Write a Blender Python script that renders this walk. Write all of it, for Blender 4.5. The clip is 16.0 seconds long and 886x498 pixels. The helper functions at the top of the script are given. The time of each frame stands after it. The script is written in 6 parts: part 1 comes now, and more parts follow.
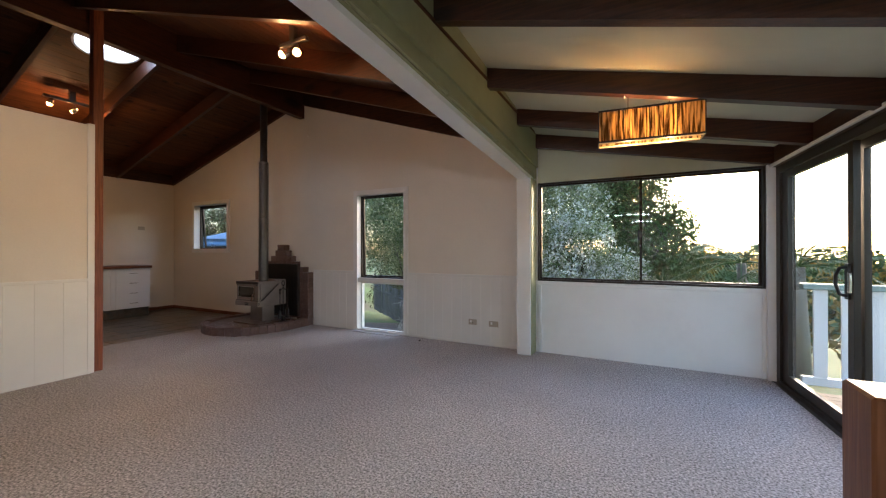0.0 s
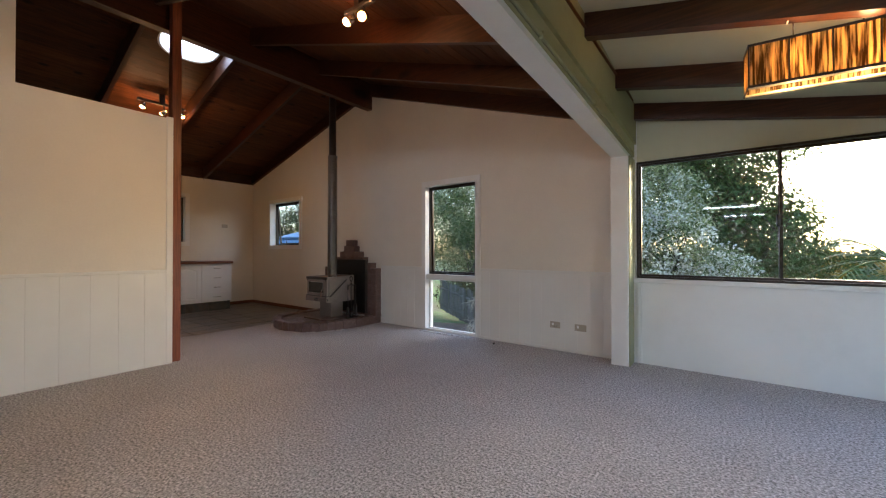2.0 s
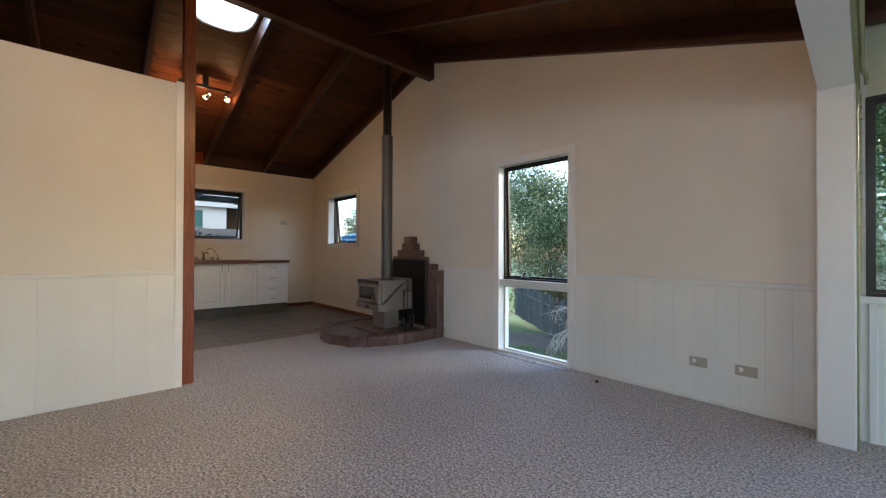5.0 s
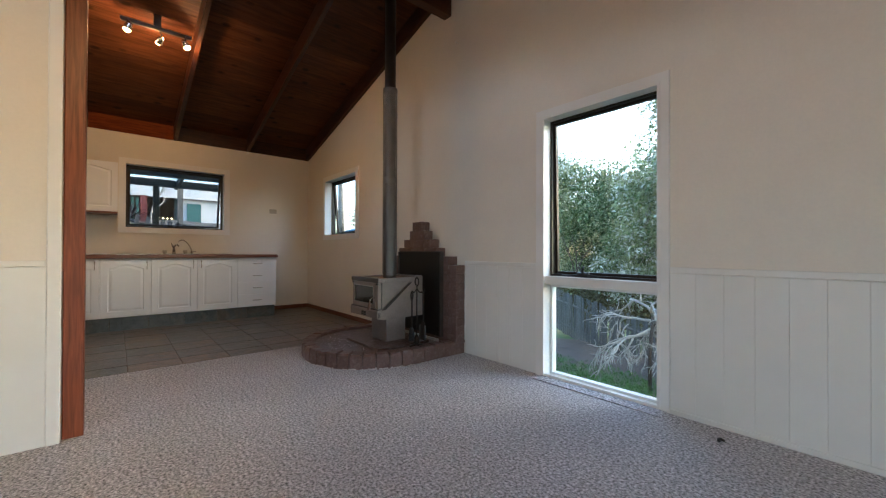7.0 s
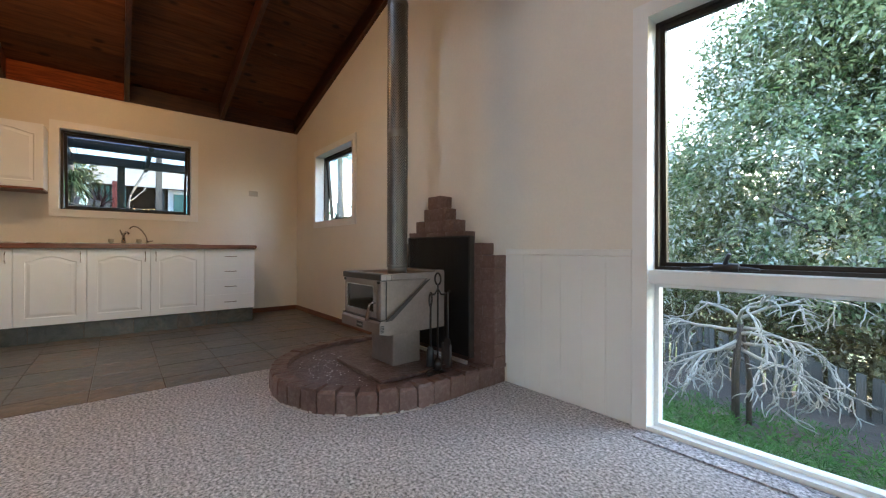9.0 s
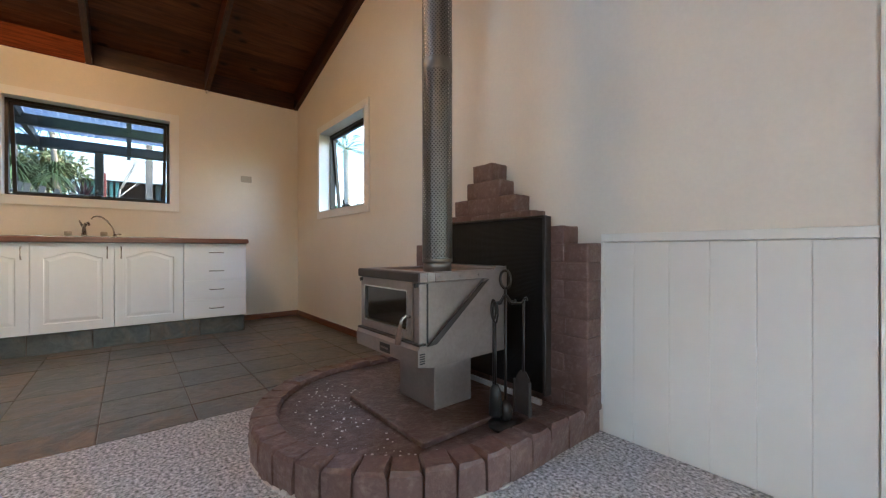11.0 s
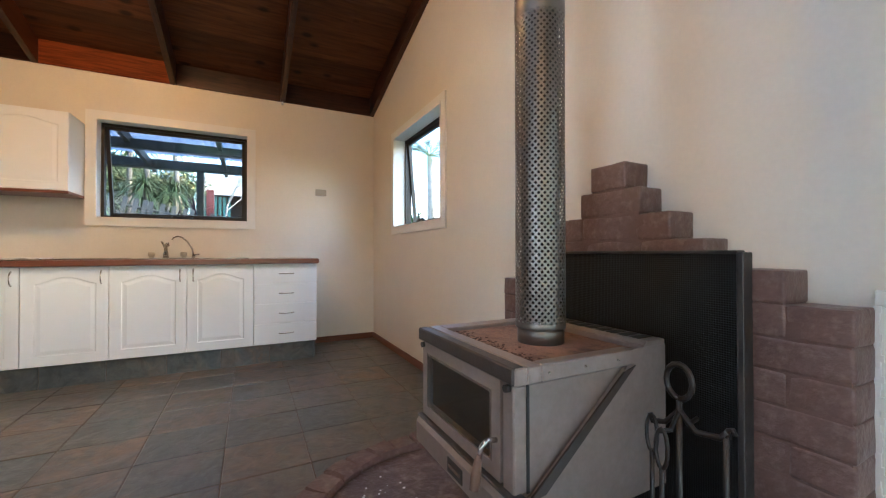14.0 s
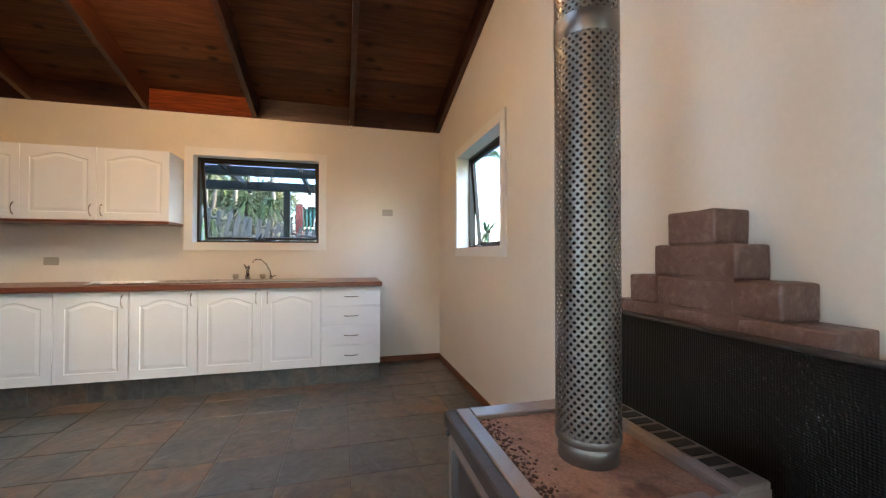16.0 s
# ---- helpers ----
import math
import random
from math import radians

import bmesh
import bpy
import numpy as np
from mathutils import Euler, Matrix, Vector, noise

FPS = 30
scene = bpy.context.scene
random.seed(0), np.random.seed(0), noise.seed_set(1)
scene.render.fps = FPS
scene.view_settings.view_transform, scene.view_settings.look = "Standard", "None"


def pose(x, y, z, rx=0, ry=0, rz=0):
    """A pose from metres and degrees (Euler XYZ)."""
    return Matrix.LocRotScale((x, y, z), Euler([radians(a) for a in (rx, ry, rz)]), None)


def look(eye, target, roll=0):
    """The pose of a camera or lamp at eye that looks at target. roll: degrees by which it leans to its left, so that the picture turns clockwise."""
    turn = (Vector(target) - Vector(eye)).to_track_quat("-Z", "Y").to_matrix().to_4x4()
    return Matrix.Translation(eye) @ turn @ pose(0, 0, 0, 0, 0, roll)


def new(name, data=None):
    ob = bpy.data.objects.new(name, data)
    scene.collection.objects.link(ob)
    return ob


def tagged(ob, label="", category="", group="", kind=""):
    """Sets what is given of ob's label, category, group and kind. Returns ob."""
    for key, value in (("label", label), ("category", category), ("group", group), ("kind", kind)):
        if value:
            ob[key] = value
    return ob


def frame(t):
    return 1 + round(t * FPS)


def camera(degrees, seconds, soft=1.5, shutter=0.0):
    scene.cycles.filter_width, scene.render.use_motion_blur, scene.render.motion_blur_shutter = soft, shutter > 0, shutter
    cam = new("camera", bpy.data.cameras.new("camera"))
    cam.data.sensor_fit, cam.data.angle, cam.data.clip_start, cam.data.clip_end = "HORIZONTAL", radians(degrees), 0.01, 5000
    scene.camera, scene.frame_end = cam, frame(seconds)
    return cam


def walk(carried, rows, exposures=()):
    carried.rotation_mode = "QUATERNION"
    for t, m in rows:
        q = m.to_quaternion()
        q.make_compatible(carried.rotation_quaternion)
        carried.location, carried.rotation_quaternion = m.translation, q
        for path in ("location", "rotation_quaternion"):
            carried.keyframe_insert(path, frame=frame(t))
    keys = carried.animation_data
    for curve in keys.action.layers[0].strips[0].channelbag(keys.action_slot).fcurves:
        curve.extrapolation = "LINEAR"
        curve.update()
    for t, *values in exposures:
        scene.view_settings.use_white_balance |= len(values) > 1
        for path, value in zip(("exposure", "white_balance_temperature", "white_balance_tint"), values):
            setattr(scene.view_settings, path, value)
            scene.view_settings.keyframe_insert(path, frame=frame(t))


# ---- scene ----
cam = camera(98.1, 16.0, 1.2)
PATH = [
    (0, (0.197, 0.331, 1.203), (-0.723, 2.107, 1.211), 0.0),
    (0.5, (0.144, 0.394, 1.172), (-0.843, 2.134, 1.175), -0.1),
    (1, (0.058, 0.5, 1.145), (-0.998, 2.199, 1.158), -0.1),
    (1.5, (-0.028, 0.586, 1.126), (-1.156, 2.238, 1.132), -0.0),
    (2, (-0.138, 0.676, 1.106), (-1.342, 2.274, 1.121), 0.0),
    (2.5, (-0.249, 0.744, 1.101), (-1.527, 2.282, 1.114), -0.1),
    (3, (-0.33, 0.841, 1.101), (-1.677, 2.319, 1.116), -0.0),
    (3.5, (-0.433, 0.969, 1.091), (-1.831, 2.399, 1.099), 0.0),
    (4, (-0.571, 1.152, 1.092), (-2.003, 2.548, 1.115), -0.1),
    (4.2, (-0.626, 1.238, 1.094), (-2.07, 2.621, 1.111), -0.0),
    (6.5, (-1.582, 2.174, 1.032), (-3.101, 3.473, 1.06), 0.2),
    (7, (-1.837, 2.323, 0.985), (-3.359, 3.62, 0.997), 0.2),
    (7.5, (-2.108, 2.465, 0.952), (-3.629, 3.764, 0.976), 0.3),
    (8, (-2.372, 2.628, 0.934), (-3.896, 3.923, 0.942), 0.2),
    (8.5, (-2.603, 2.767, 0.92), (-4.129, 4.06, 0.938), 0.3),
    (9, (-2.835, 2.922, 0.892), (-4.367, 4.208, 0.891), 0.2),
    (11.5, (-3.785, 3.308, 0.825), (-5.339, 4.567, 0.827), -0.1),
    (12, (-3.882, 3.369, 0.863), (-5.451, 4.608, 0.868), -0.1),
    (12.5, (-3.971, 3.447, 0.898), (-5.582, 4.632, 0.909), -0.2),
    (13, (-4.044, 3.5, 0.923), (-5.717, 4.596, 0.932), -0.1),
    (13.5, (-4.123, 3.557, 0.947), (-5.858, 4.552, 0.962), -0.2),
    (14, (-4.196, 3.63, 0.98), (-5.984, 4.527, 0.999), -0.1),
    (14.5, (-4.266, 3.707, 1.012), (-6.103, 4.496, 1.035), -0.2),
    (15, (-4.316, 3.779, 1.049), (-6.197, 4.456, 1.079), -0.0),
    (15.5, (-4.327, 3.803, 1.114), (-6.239, 4.389, 1.145), -0.1),
    (16, (-4.305, 3.846, 1.176), (-6.24, 4.351, 1.206), -0.0),
]
walk(cam, [(t, look(eye, target, roll)) for t, eye, target, roll in PATH],
     [(0, 2.54, 5750, 13), (2.5, 2.63, 5650, 11), (4.2, 2.8, 5350, 7), (6.5, 3.0, 5250, 4), (9, 3.45, 5300, 4), (11.5, 3.93, 5050, 3), (16, 4.23, 5000, 3)])

# ---- light ----
world = bpy.data.worlds.new("dusk_sky")
scene.world = world
world.use_nodes = True
_nt = world.node_tree
_bg = _nt.nodes["Background"]
_sky = _nt.nodes.new("ShaderNodeTexSky")
_sky.sky_type, _sky.sun_disc = "NISHITA", False
_sky.sun_elevation, _sky.sun_rotation = radians(13.0), radians(14.0)
_sky.altitude, _sky.dust_density = 20.0, 2.0
_nt.links.new(_sky.outputs[0], _bg.inputs[0])
_bg.inputs[1].default_value = 0.15
_sun = new("sun", bpy.data.lights.new("sun", "SUN"))
_sun.data.energy, _sun.data.angle, _sun.data.color = 0.5, radians(12), (1.0, 0.78, 0.55)
_sun.matrix_world = look((0, 0, 20), (-2.4, -9.5, 18.1))


def bulb(name, place, watts, colour, radius=0.02):
    lamp = new(name, bpy.data.lights.new(name, "POINT"))
    lamp.data.energy, lamp.data.color, lamp.data.shadow_soft_size = watts, colour, radius
    lamp.location = place
    return lamp


def spot(name, place, target, watts, colour, angle=75, radius=0.02):
    lamp = new(name, bpy.data.lights.new(name, "SPOT"))
    lamp.data.energy, lamp.data.color, lamp.data.shadow_soft_size = watts, colour, radius
    lamp.data.spot_size, lamp.data.spot_blend = radians(angle), 0.7
    lamp.matrix_world = look(place, target)
    return lamp

_day = new("skylight_daylight", bpy.data.lights.new("skylight_daylight", "AREA"))
_day.data.shape, _day.data.size, _day.data.size_y = "ELLIPSE", 0.54, 0.56
_day.data.energy, _day.data.color = 1.6, (0.86, 0.93, 1.0)
_day.matrix_world = pose(-5.45, 2.585, 3.775)

# ---- materials ----
def material(name, colour, rough=0.6, metal=0.0, vary=0.0, scale=3.0, fine=0.0, fine_scale=60.0, bump=0.0, bump_scale=80.0,
             stain=None, stain_scale=1.5, stain_amount=0.5, each=0.0, stretch=(1, 1, 1), gloss_vary=0.0, spec=0.5, island=0.0, depth=0.01):
    """A procedural surface: base colour with broad and fine variation, stains, relief, and variation from piece to piece."""
    m = bpy.data.materials.new(name)
    m.use_nodes = True
    nt = m.node_tree
    N, L = nt.nodes.new, nt.links.new
    p = nt.nodes["Principled BSDF"]
    p.inputs["Roughness"].default_value, p.inputs["Metallic"].default_value = rough, metal
    p.inputs["Specular IOR Level"].default_value = spec
    co = N("ShaderNodeTexCoord")
    mp = N("ShaderNodeMapping")
    mp.inputs["Scale"].default_value = stretch
    L(co.outputs["Object"], mp.inputs["Vector"])
    last = N("ShaderNodeRGB")
    last.outputs[0].default_value = (*colour, 1)
    last = last.outputs[0]

    def noise_tex(s, detail=4.0, rough_=0.6):
        t = N("ShaderNodeTexNoise")
        t.inputs["Scale"].default_value, t.inputs["Detail"].default_value, t.inputs["Roughness"].default_value = s, detail, rough_
        L(mp.outputs[0], t.inputs["Vector"])
        return t.outputs["Fac"]

    def scaled(value, src, lo, hi):
        r = N("ShaderNodeMapRange")
        r.inputs["From Min"].default_value, r.inputs["From Max"].default_value = lo, hi
        r.inputs["To Min"].default_value, r.inputs["To Max"].default_value = 1 - value, 1 + value
        L(src, r.inputs["Value"])
        return r.outputs[0]

    def times(colour_out, fac_out):
        v = N("ShaderNodeVectorMath")
        v.operation = "MULTIPLY"
        L(colour_out, v.inputs[0])
        L(fac_out, v.inputs[1])
        return v.outputs[0]

    if vary:
        last = times(last, scaled(vary, noise_tex(scale), 0.3, 0.7))
    if fine:
        last = times(last, scaled(fine, noise_tex(fine_scale, 3.0), 0.3, 0.7))
    if each:
        oi = N("ShaderNodeObjectInfo")
        last = times(last, scaled(each, oi.outputs["Random"], 0, 1))
    if island:
        g = N("ShaderNodeNewGeometry")
        last = times(last, scaled(island, g.outputs["Random Per Island"], 0, 1))
    if stain:
        r = N("ShaderNodeMapRange")
        r.inputs["From Min"].default_value, r.inputs["From Max"].default_value = 0.5, 0.72
        r.inputs["To Max"].default_value = stain_amount
        L(noise_tex(stain_scale, 6.0, 0.65), r.inputs["Value"])
        mx = N("ShaderNodeMix")
        mx.data_type = "RGBA"
        L(r.outputs[0], mx.inputs[0])
        L(last, mx.inputs[6])
        mx.inputs[7].default_value = (*stain, 1)
        last = mx.outputs[2]
    L(last, p.inputs["Base Color"])
    if gloss_vary:
        r = N("ShaderNodeMapRange")
        r.inputs["From Min"].default_value, r.inputs["From Max"].default_value = 0.3, 0.7
        r.inputs["To Min"].default_value, r.inputs["To Max"].default_value = max(0, rough - gloss_vary), min(1, rough + gloss_vary)
        L(noise_tex(scale * 2), r.inputs["Value"])
        L(r.outputs[0], p.inputs["Roughness"])
    if bump:
        b = N("ShaderNodeBump")
        b.inputs["Strength"].default_value, b.inputs["Distance"].default_value = bump, depth
        L(noise_tex(bump_scale, 5.0), b.inputs["Height"])
        L(b.outputs[0], p.inputs["Normal"])
    return m


def wood(name, dark, light, grain=(1, 1, 1), rough=0.45, knots=0.0, each=0.0, bump=0.15, island=0.0, spec=0.5):
    """Timber with grain drawn out along the axis whose stretch is small, and dark knots."""
    m = bpy.data.materials.new(name)
    m.use_nodes = True
    nt = m.node_tree
    N, L = nt.nodes.new, nt.links.new
    p = nt.nodes["Principled BSDF"]
    p.inputs["Roughness"].default_value = rough
    p.inputs["Specular IOR Level"].default_value = spec
    co, mp = N("ShaderNodeTexCoord"), N("ShaderNodeMapping")
    mp.inputs["Scale"].default_value = grain
    L(co.outputs["Object"], mp.inputs["Vector"])
    t = N("ShaderNodeTexNoise")
    t.inputs["Scale"].default_value, t.inputs["Detail"].default_value, t.inputs["Distortion"].default_value = 9.0, 7.0, 0.7
    L(mp.outputs[0], t.inputs["Vector"])
    ramp = N("ShaderNodeValToRGB")
    ramp.color_ramp.elements[0].position, ramp.color_ramp.elements[1].position = 0.32, 0.68
    ramp.color_ramp.elements[0].color, ramp.color_ramp.elements[1].color = (*dark, 1), (*light, 1)
    L(t.outputs["Fac"], ramp.inputs[0])
    last = ramp.outputs[0]

    def times(a, fac, lo, hi, f0=0.0, f1=1.0):
        r = N("ShaderNodeMapRange")
        r.inputs["From Min"].default_value, r.inputs["From Max"].default_value = f0, f1
        r.inputs["To Min"].default_value, r.inputs["To Max"].default_value = lo, hi
        L(fac, r.inputs["Value"])
        v = N("ShaderNodeVectorMath")
        v.operation = "MULTIPLY"
        L(a, v.inputs[0])
        L(r.outputs[0], v.inputs[1])
        return v.outputs[0]

    if each:
        last = times(last, N("ShaderNodeObjectInfo").outputs["Random"], 1 - each, 1 + each)
    if island:
        last = times(last, N("ShaderNodeNewGeometry").outputs["Random Per Island"], 1 - island, 1 + island)
    if knots:
        vo = N("ShaderNodeTexVoronoi")
        vo.inputs["Scale"].default_value = knots
        mk = N("ShaderNodeMapping")
        mk.inputs["Scale"].default_value = tuple(0.45 + 0.55 * g / max(grain) for g in grain)
        L(co.outputs["Object"], mk.inputs["Vector"])
        L(mk.outputs[0], vo.inputs["Vector"])
        last = times(last, vo.outputs["Distance"], 0.22, 1.0, 0.09, 0.2)
    L(last, p.inputs["Base Color"])
    b = N("ShaderNodeBump")
    b.inputs["Strength"].default_value, b.inputs["Distance"].default_value = bump, 0.004
    L(t.outputs["Fac"], b.inputs["Height"])
    L(b.outputs[0], p.inputs["Normal"])
    return m


def glass_mat(name, tint=(1, 1, 1)):
    m = bpy.data.materials.new(name)
    m.use_nodes = True
    nt = m.node_tree
    nt.nodes.remove(nt.nodes["Principled BSDF"])
    N, L = nt.nodes.new, nt.links.new
    tr, gl, mix, fr = N("ShaderNodeBsdfTransparent"), N("ShaderNodeBsdfGlossy"), N("ShaderNodeMixShader"), N("ShaderNodeFresnel")
    tr.inputs[0].default_value = (*tint, 1)
    gl.inputs["Roughness"].default_value = 0.0
    fr.inputs[0].default_value = 1.5
    L(fr.outputs[0], mix.inputs[0])
    L(tr.outputs[0], mix.inputs[1])
    L(gl.outputs[0], mix.inputs[2])
    L(mix.outputs[0], nt.nodes["Material Output"].inputs[0])
    return m


def glow(name, colour, strength):
    m = bpy.data.materials.new(name)
    m.use_nodes = True
    p = m.node_tree.nodes["Principled BSDF"]
    p.inputs["Base Color"].default_value = (*colour, 1)
    p.inputs["Emission Color"].default_value = (*colour, 1)
    p.inputs["Emission Strength"].default_value = strength
    return m


CREAM = material("cream_wall_paint", (0.725, 0.677, 0.592), 0.55, vary=0.04, scale=1.2, fine=0.02, bump=0.08, bump_scale=160, stain=(0.6, 0.54, 0.45), stain_scale=0.9, stain_amount=0.25)
WHITE = material("white_trim_paint", (0.78, 0.77, 0.74), 0.35, vary=0.03, scale=2.0, bump=0.05, bump_scale=60, stain=(0.6, 0.58, 0.53), stain_scale=3, stain_amount=0.2)
PANEL = material("white_board_paint", (0.74, 0.73, 0.69), 0.4, vary=0.04, scale=1.5, bump=0.06, bump_scale=50, each=0.015)
OLIVE = material("olive_beam_paint", (0.30, 0.29, 0.15), 0.45, vary=0.08, scale=2.5, bump=0.15, bump_scale=25, stain=(0.2, 0.19, 0.1), stain_scale=4, stain_amount=0.4)
OLIVE_CEIL = material("pale_olive_ceiling_paint", (0.56, 0.55, 0.40), 0.6, vary=0.06, scale=1.5, bump=0.05, bump_scale=40)
CARPET = material("grey_loop_carpet", (0.48, 0.462, 0.465), 0.95, vary=0.08, scale=1.3, fine=0.8, fine_scale=80, bump=0.7, bump_scale=170, spec=0.1, stain=(0.2, 0.19, 0.187), stain_scale=42, stain_amount=0.85, depth=0.008)
DARKWOOD_Y = wood("dark_stained_board", (0.05, 0.0155, 0.005), (0.108, 0.037, 0.0115), (3.2, 0.3, 6), 0.5, knots=7.0, island=0.28, spec=0.2)
DARKWOOD_X = wood("dark_stained_rafter", (0.028, 0.0075, 0.003), (0.075, 0.023, 0.0085), (0.5, 9, 9), 0.4, knots=3.0)
DARKWOOD_B = wood("dark_stained_beam", (0.028, 0.0075, 0.003), (0.075, 0.023, 0.0085), (9, 0.5, 9), 0.4, knots=2.0)
REDPOST = wood("red_stained_post", (0.13, 0.03, 0.01), (0.25, 0.07, 0.025), (9, 9, 0.5), 0.4)
# same dark stained timber, with the spotlight's orange glow put into the colour
EAVE_LIT = wood("eave_board_painted_spotlit", (0.09, 0.017, 0.003), (0.2, 0.042, 0.006), (9, 0.5, 9), 0.6, knots=3.0, spec=0.1)
REDSKIRT = wood("red_stained_skirting", (0.11, 0.035, 0.015), (0.2, 0.07, 0.03), (0.6, 0.6, 9), 0.4)
PINE = wood("clear_finished_pine", (0.15, 0.05, 0.015), (0.27, 0.105, 0.036), (9, 9, 0.6), 0.35, knots=5.0)
COUNTER = wood("red_brown_worktop", (0.11, 0.036, 0.018), (0.19, 0.066, 0.033), (9, 0.6, 9), 0.3)
def slate_mat(name):
    """Riven slate: each tile has a hue and a pattern of its own, with cleft relief and a worn sheen."""
    m = bpy.data.materials.new(name)
    m.use_nodes = True
    nt = m.node_tree
    N, L = nt.nodes.new, nt.links.new
    p = nt.nodes["Principled BSDF"]
    co, oi, off, add = N("ShaderNodeTexCoord"), N("ShaderNodeObjectInfo"), N("ShaderNodeVectorMath"), N("ShaderNodeVectorMath")
    off.operation, add.operation = "SCALE", "ADD"
    off.inputs[0].default_value = (37.0, 53.0, 71.0)
    L(oi.outputs["Random"], off.inputs["Scale"])
    L(co.outputs["Object"], add.inputs[0])
    L(off.outputs[0], add.inputs[1])

    def tex(scale, detail, rough_, warp=0.0):
        t = N("ShaderNodeTexNoise")
        t.inputs["Scale"].default_value, t.inputs["Detail"].default_value = scale, detail
        t.inputs["Roughness"].default_value, t.inputs["Distortion"].default_value = rough_, warp
        L(add.outputs[0], t.inputs["Vector"])
        return t.outputs["Fac"]

    def span(src, a, b, c, d):
        r = N("ShaderNodeMapRange")
        for k, v in (("From Min", a), ("From Max", b), ("To Min", c), ("To Max", d)):
            r.inputs[k].default_value = v
        L(src, r.inputs["Value"])
        return r.outputs[0]

    hue = N("ShaderNodeMath")
    hue.operation = "ADD"
    L(oi.outputs["Random"], hue.inputs[0])
    L(span(tex(3.5, 4, 0.6, 0.8), 0.3, 0.7, -0.3, 0.3), hue.inputs[1])
    ramp = N("ShaderNodeValToRGB")
    tones = [(0.075, 0.08, 0.078), (0.1, 0.1, 0.088), (0.12, 0.1, 0.08), (0.085, 0.088, 0.084), (0.135, 0.1, 0.072), (0.1, 0.094, 0.085), (0.165, 0.105, 0.062)]
    while len(ramp.color_ramp.elements) < len(tones):
        ramp.color_ramp.elements.new(0.5)
    for k, c in enumerate(tones):
        ramp.color_ramp.elements[k].position = k / (len(tones) - 1)
        ramp.color_ramp.elements[k].color = (*c, 1)
    L(hue.outputs[0], ramp.inputs[0])
    v = N("ShaderNodeVectorMath")
    v.operation = "MULTIPLY"
    L(ramp.outputs[0], v.inputs[0])
    L(span(tex(9, 6, 0.68, 0.9), 0.3, 0.7, 0.5, 1.3), v.inputs[1])
    L(v.outputs[0], p.inputs["Base Color"])
    p.inputs["Roughness"].default_value = 0.3
    b = N("ShaderNodeBump")
    b.inputs["Strength"].default_value, b.inputs["Distance"].default_value = 0.75, 0.007
    L(tex(10, 6, 0.6, 0.8), b.inputs["Height"])
    L(b.outputs[0], p.inputs["Normal"])
    return m


SLATE = slate_mat("multicolour_slate")
GROUT = material("dark_grout", (0.11, 0.078, 0.056), 0.85, vary=0.3, scale=6, bump=0.4, bump_scale=70)
BRICK = material("brown_painted_brick", (0.135, 0.078, 0.064), 0.42, vary=0.14, scale=5, fine=0.1, bump=1.0, bump_scale=17, stain=(0.36, 0.28, 0.24), stain_scale=30, stain_amount=0.3, each=0.05, depth=0.008)
HEARTH = material("worn_brown_hearth_paint", (0.092, 0.054, 0.042), 0.35, vary=0.25, scale=5, bump=0.6, bump_scale=35, stain=(0.38, 0.32, 0.28), stain_scale=20, stain_amount=0.45)
MORTAR = material("brown_painted_mortar", (0.13, 0.074, 0.06), 0.55, vary=0.16, scale=8, bump=0.9, bump_scale=28, depth=0.006)
ALU = material("bronze_window_aluminium", (0.035, 0.027, 0.02), 0.4, metal=0.5, vary=0.1, bump=0.03)
CABINET = material("white_vinyl_cabinet", (0.79, 0.805, 0.82), 0.3, vary=0.025, scale=2.0, bump=0.02, bump_scale=20)
CHROME = material("brushed_chrome", (0.6, 0.58, 0.55), 0.25, metal=1.0, vary=0.1, scale=20)
STEEL = material("grey_heater_steel", (0.31, 0.262, 0.237), 0.36, metal=0.6, vary=0.16, scale=5, fine=0.06, bump=0.05, bump_scale=120, stain=(0.2, 0.14, 0.11), stain_scale=2.4, stain_amount=0.18)
DARKSTEEL = material("sooty_heater_steel", (0.07, 0.062, 0.058), 0.45, metal=0.6, vary=0.2, scale=8, bump=0.1, bump_scale=80, stain=(0.12, 0.07, 0.045), stain_scale=5, stain_amount=0.4)
RUST = material("rusted_hot_plate", (0.28, 0.155, 0.10), 0.6, metal=0.1, vary=0.2, scale=9, fine=0.2, fine_scale=120, bump=0.35, bump_scale=90, stain=(0.05, 0.02, 0.012), stain_scale=14, stain_amount=0.85)
SHIELD = material("galvanised_flue", (0.2, 0.185, 0.165), 0.4, metal=0.75, vary=0.1, scale=12)
PALEMETAL = material("pale_zinc_strip", (0.62, 0.62, 0.6), 0.45, metal=0.3, vary=0.15, scale=9)
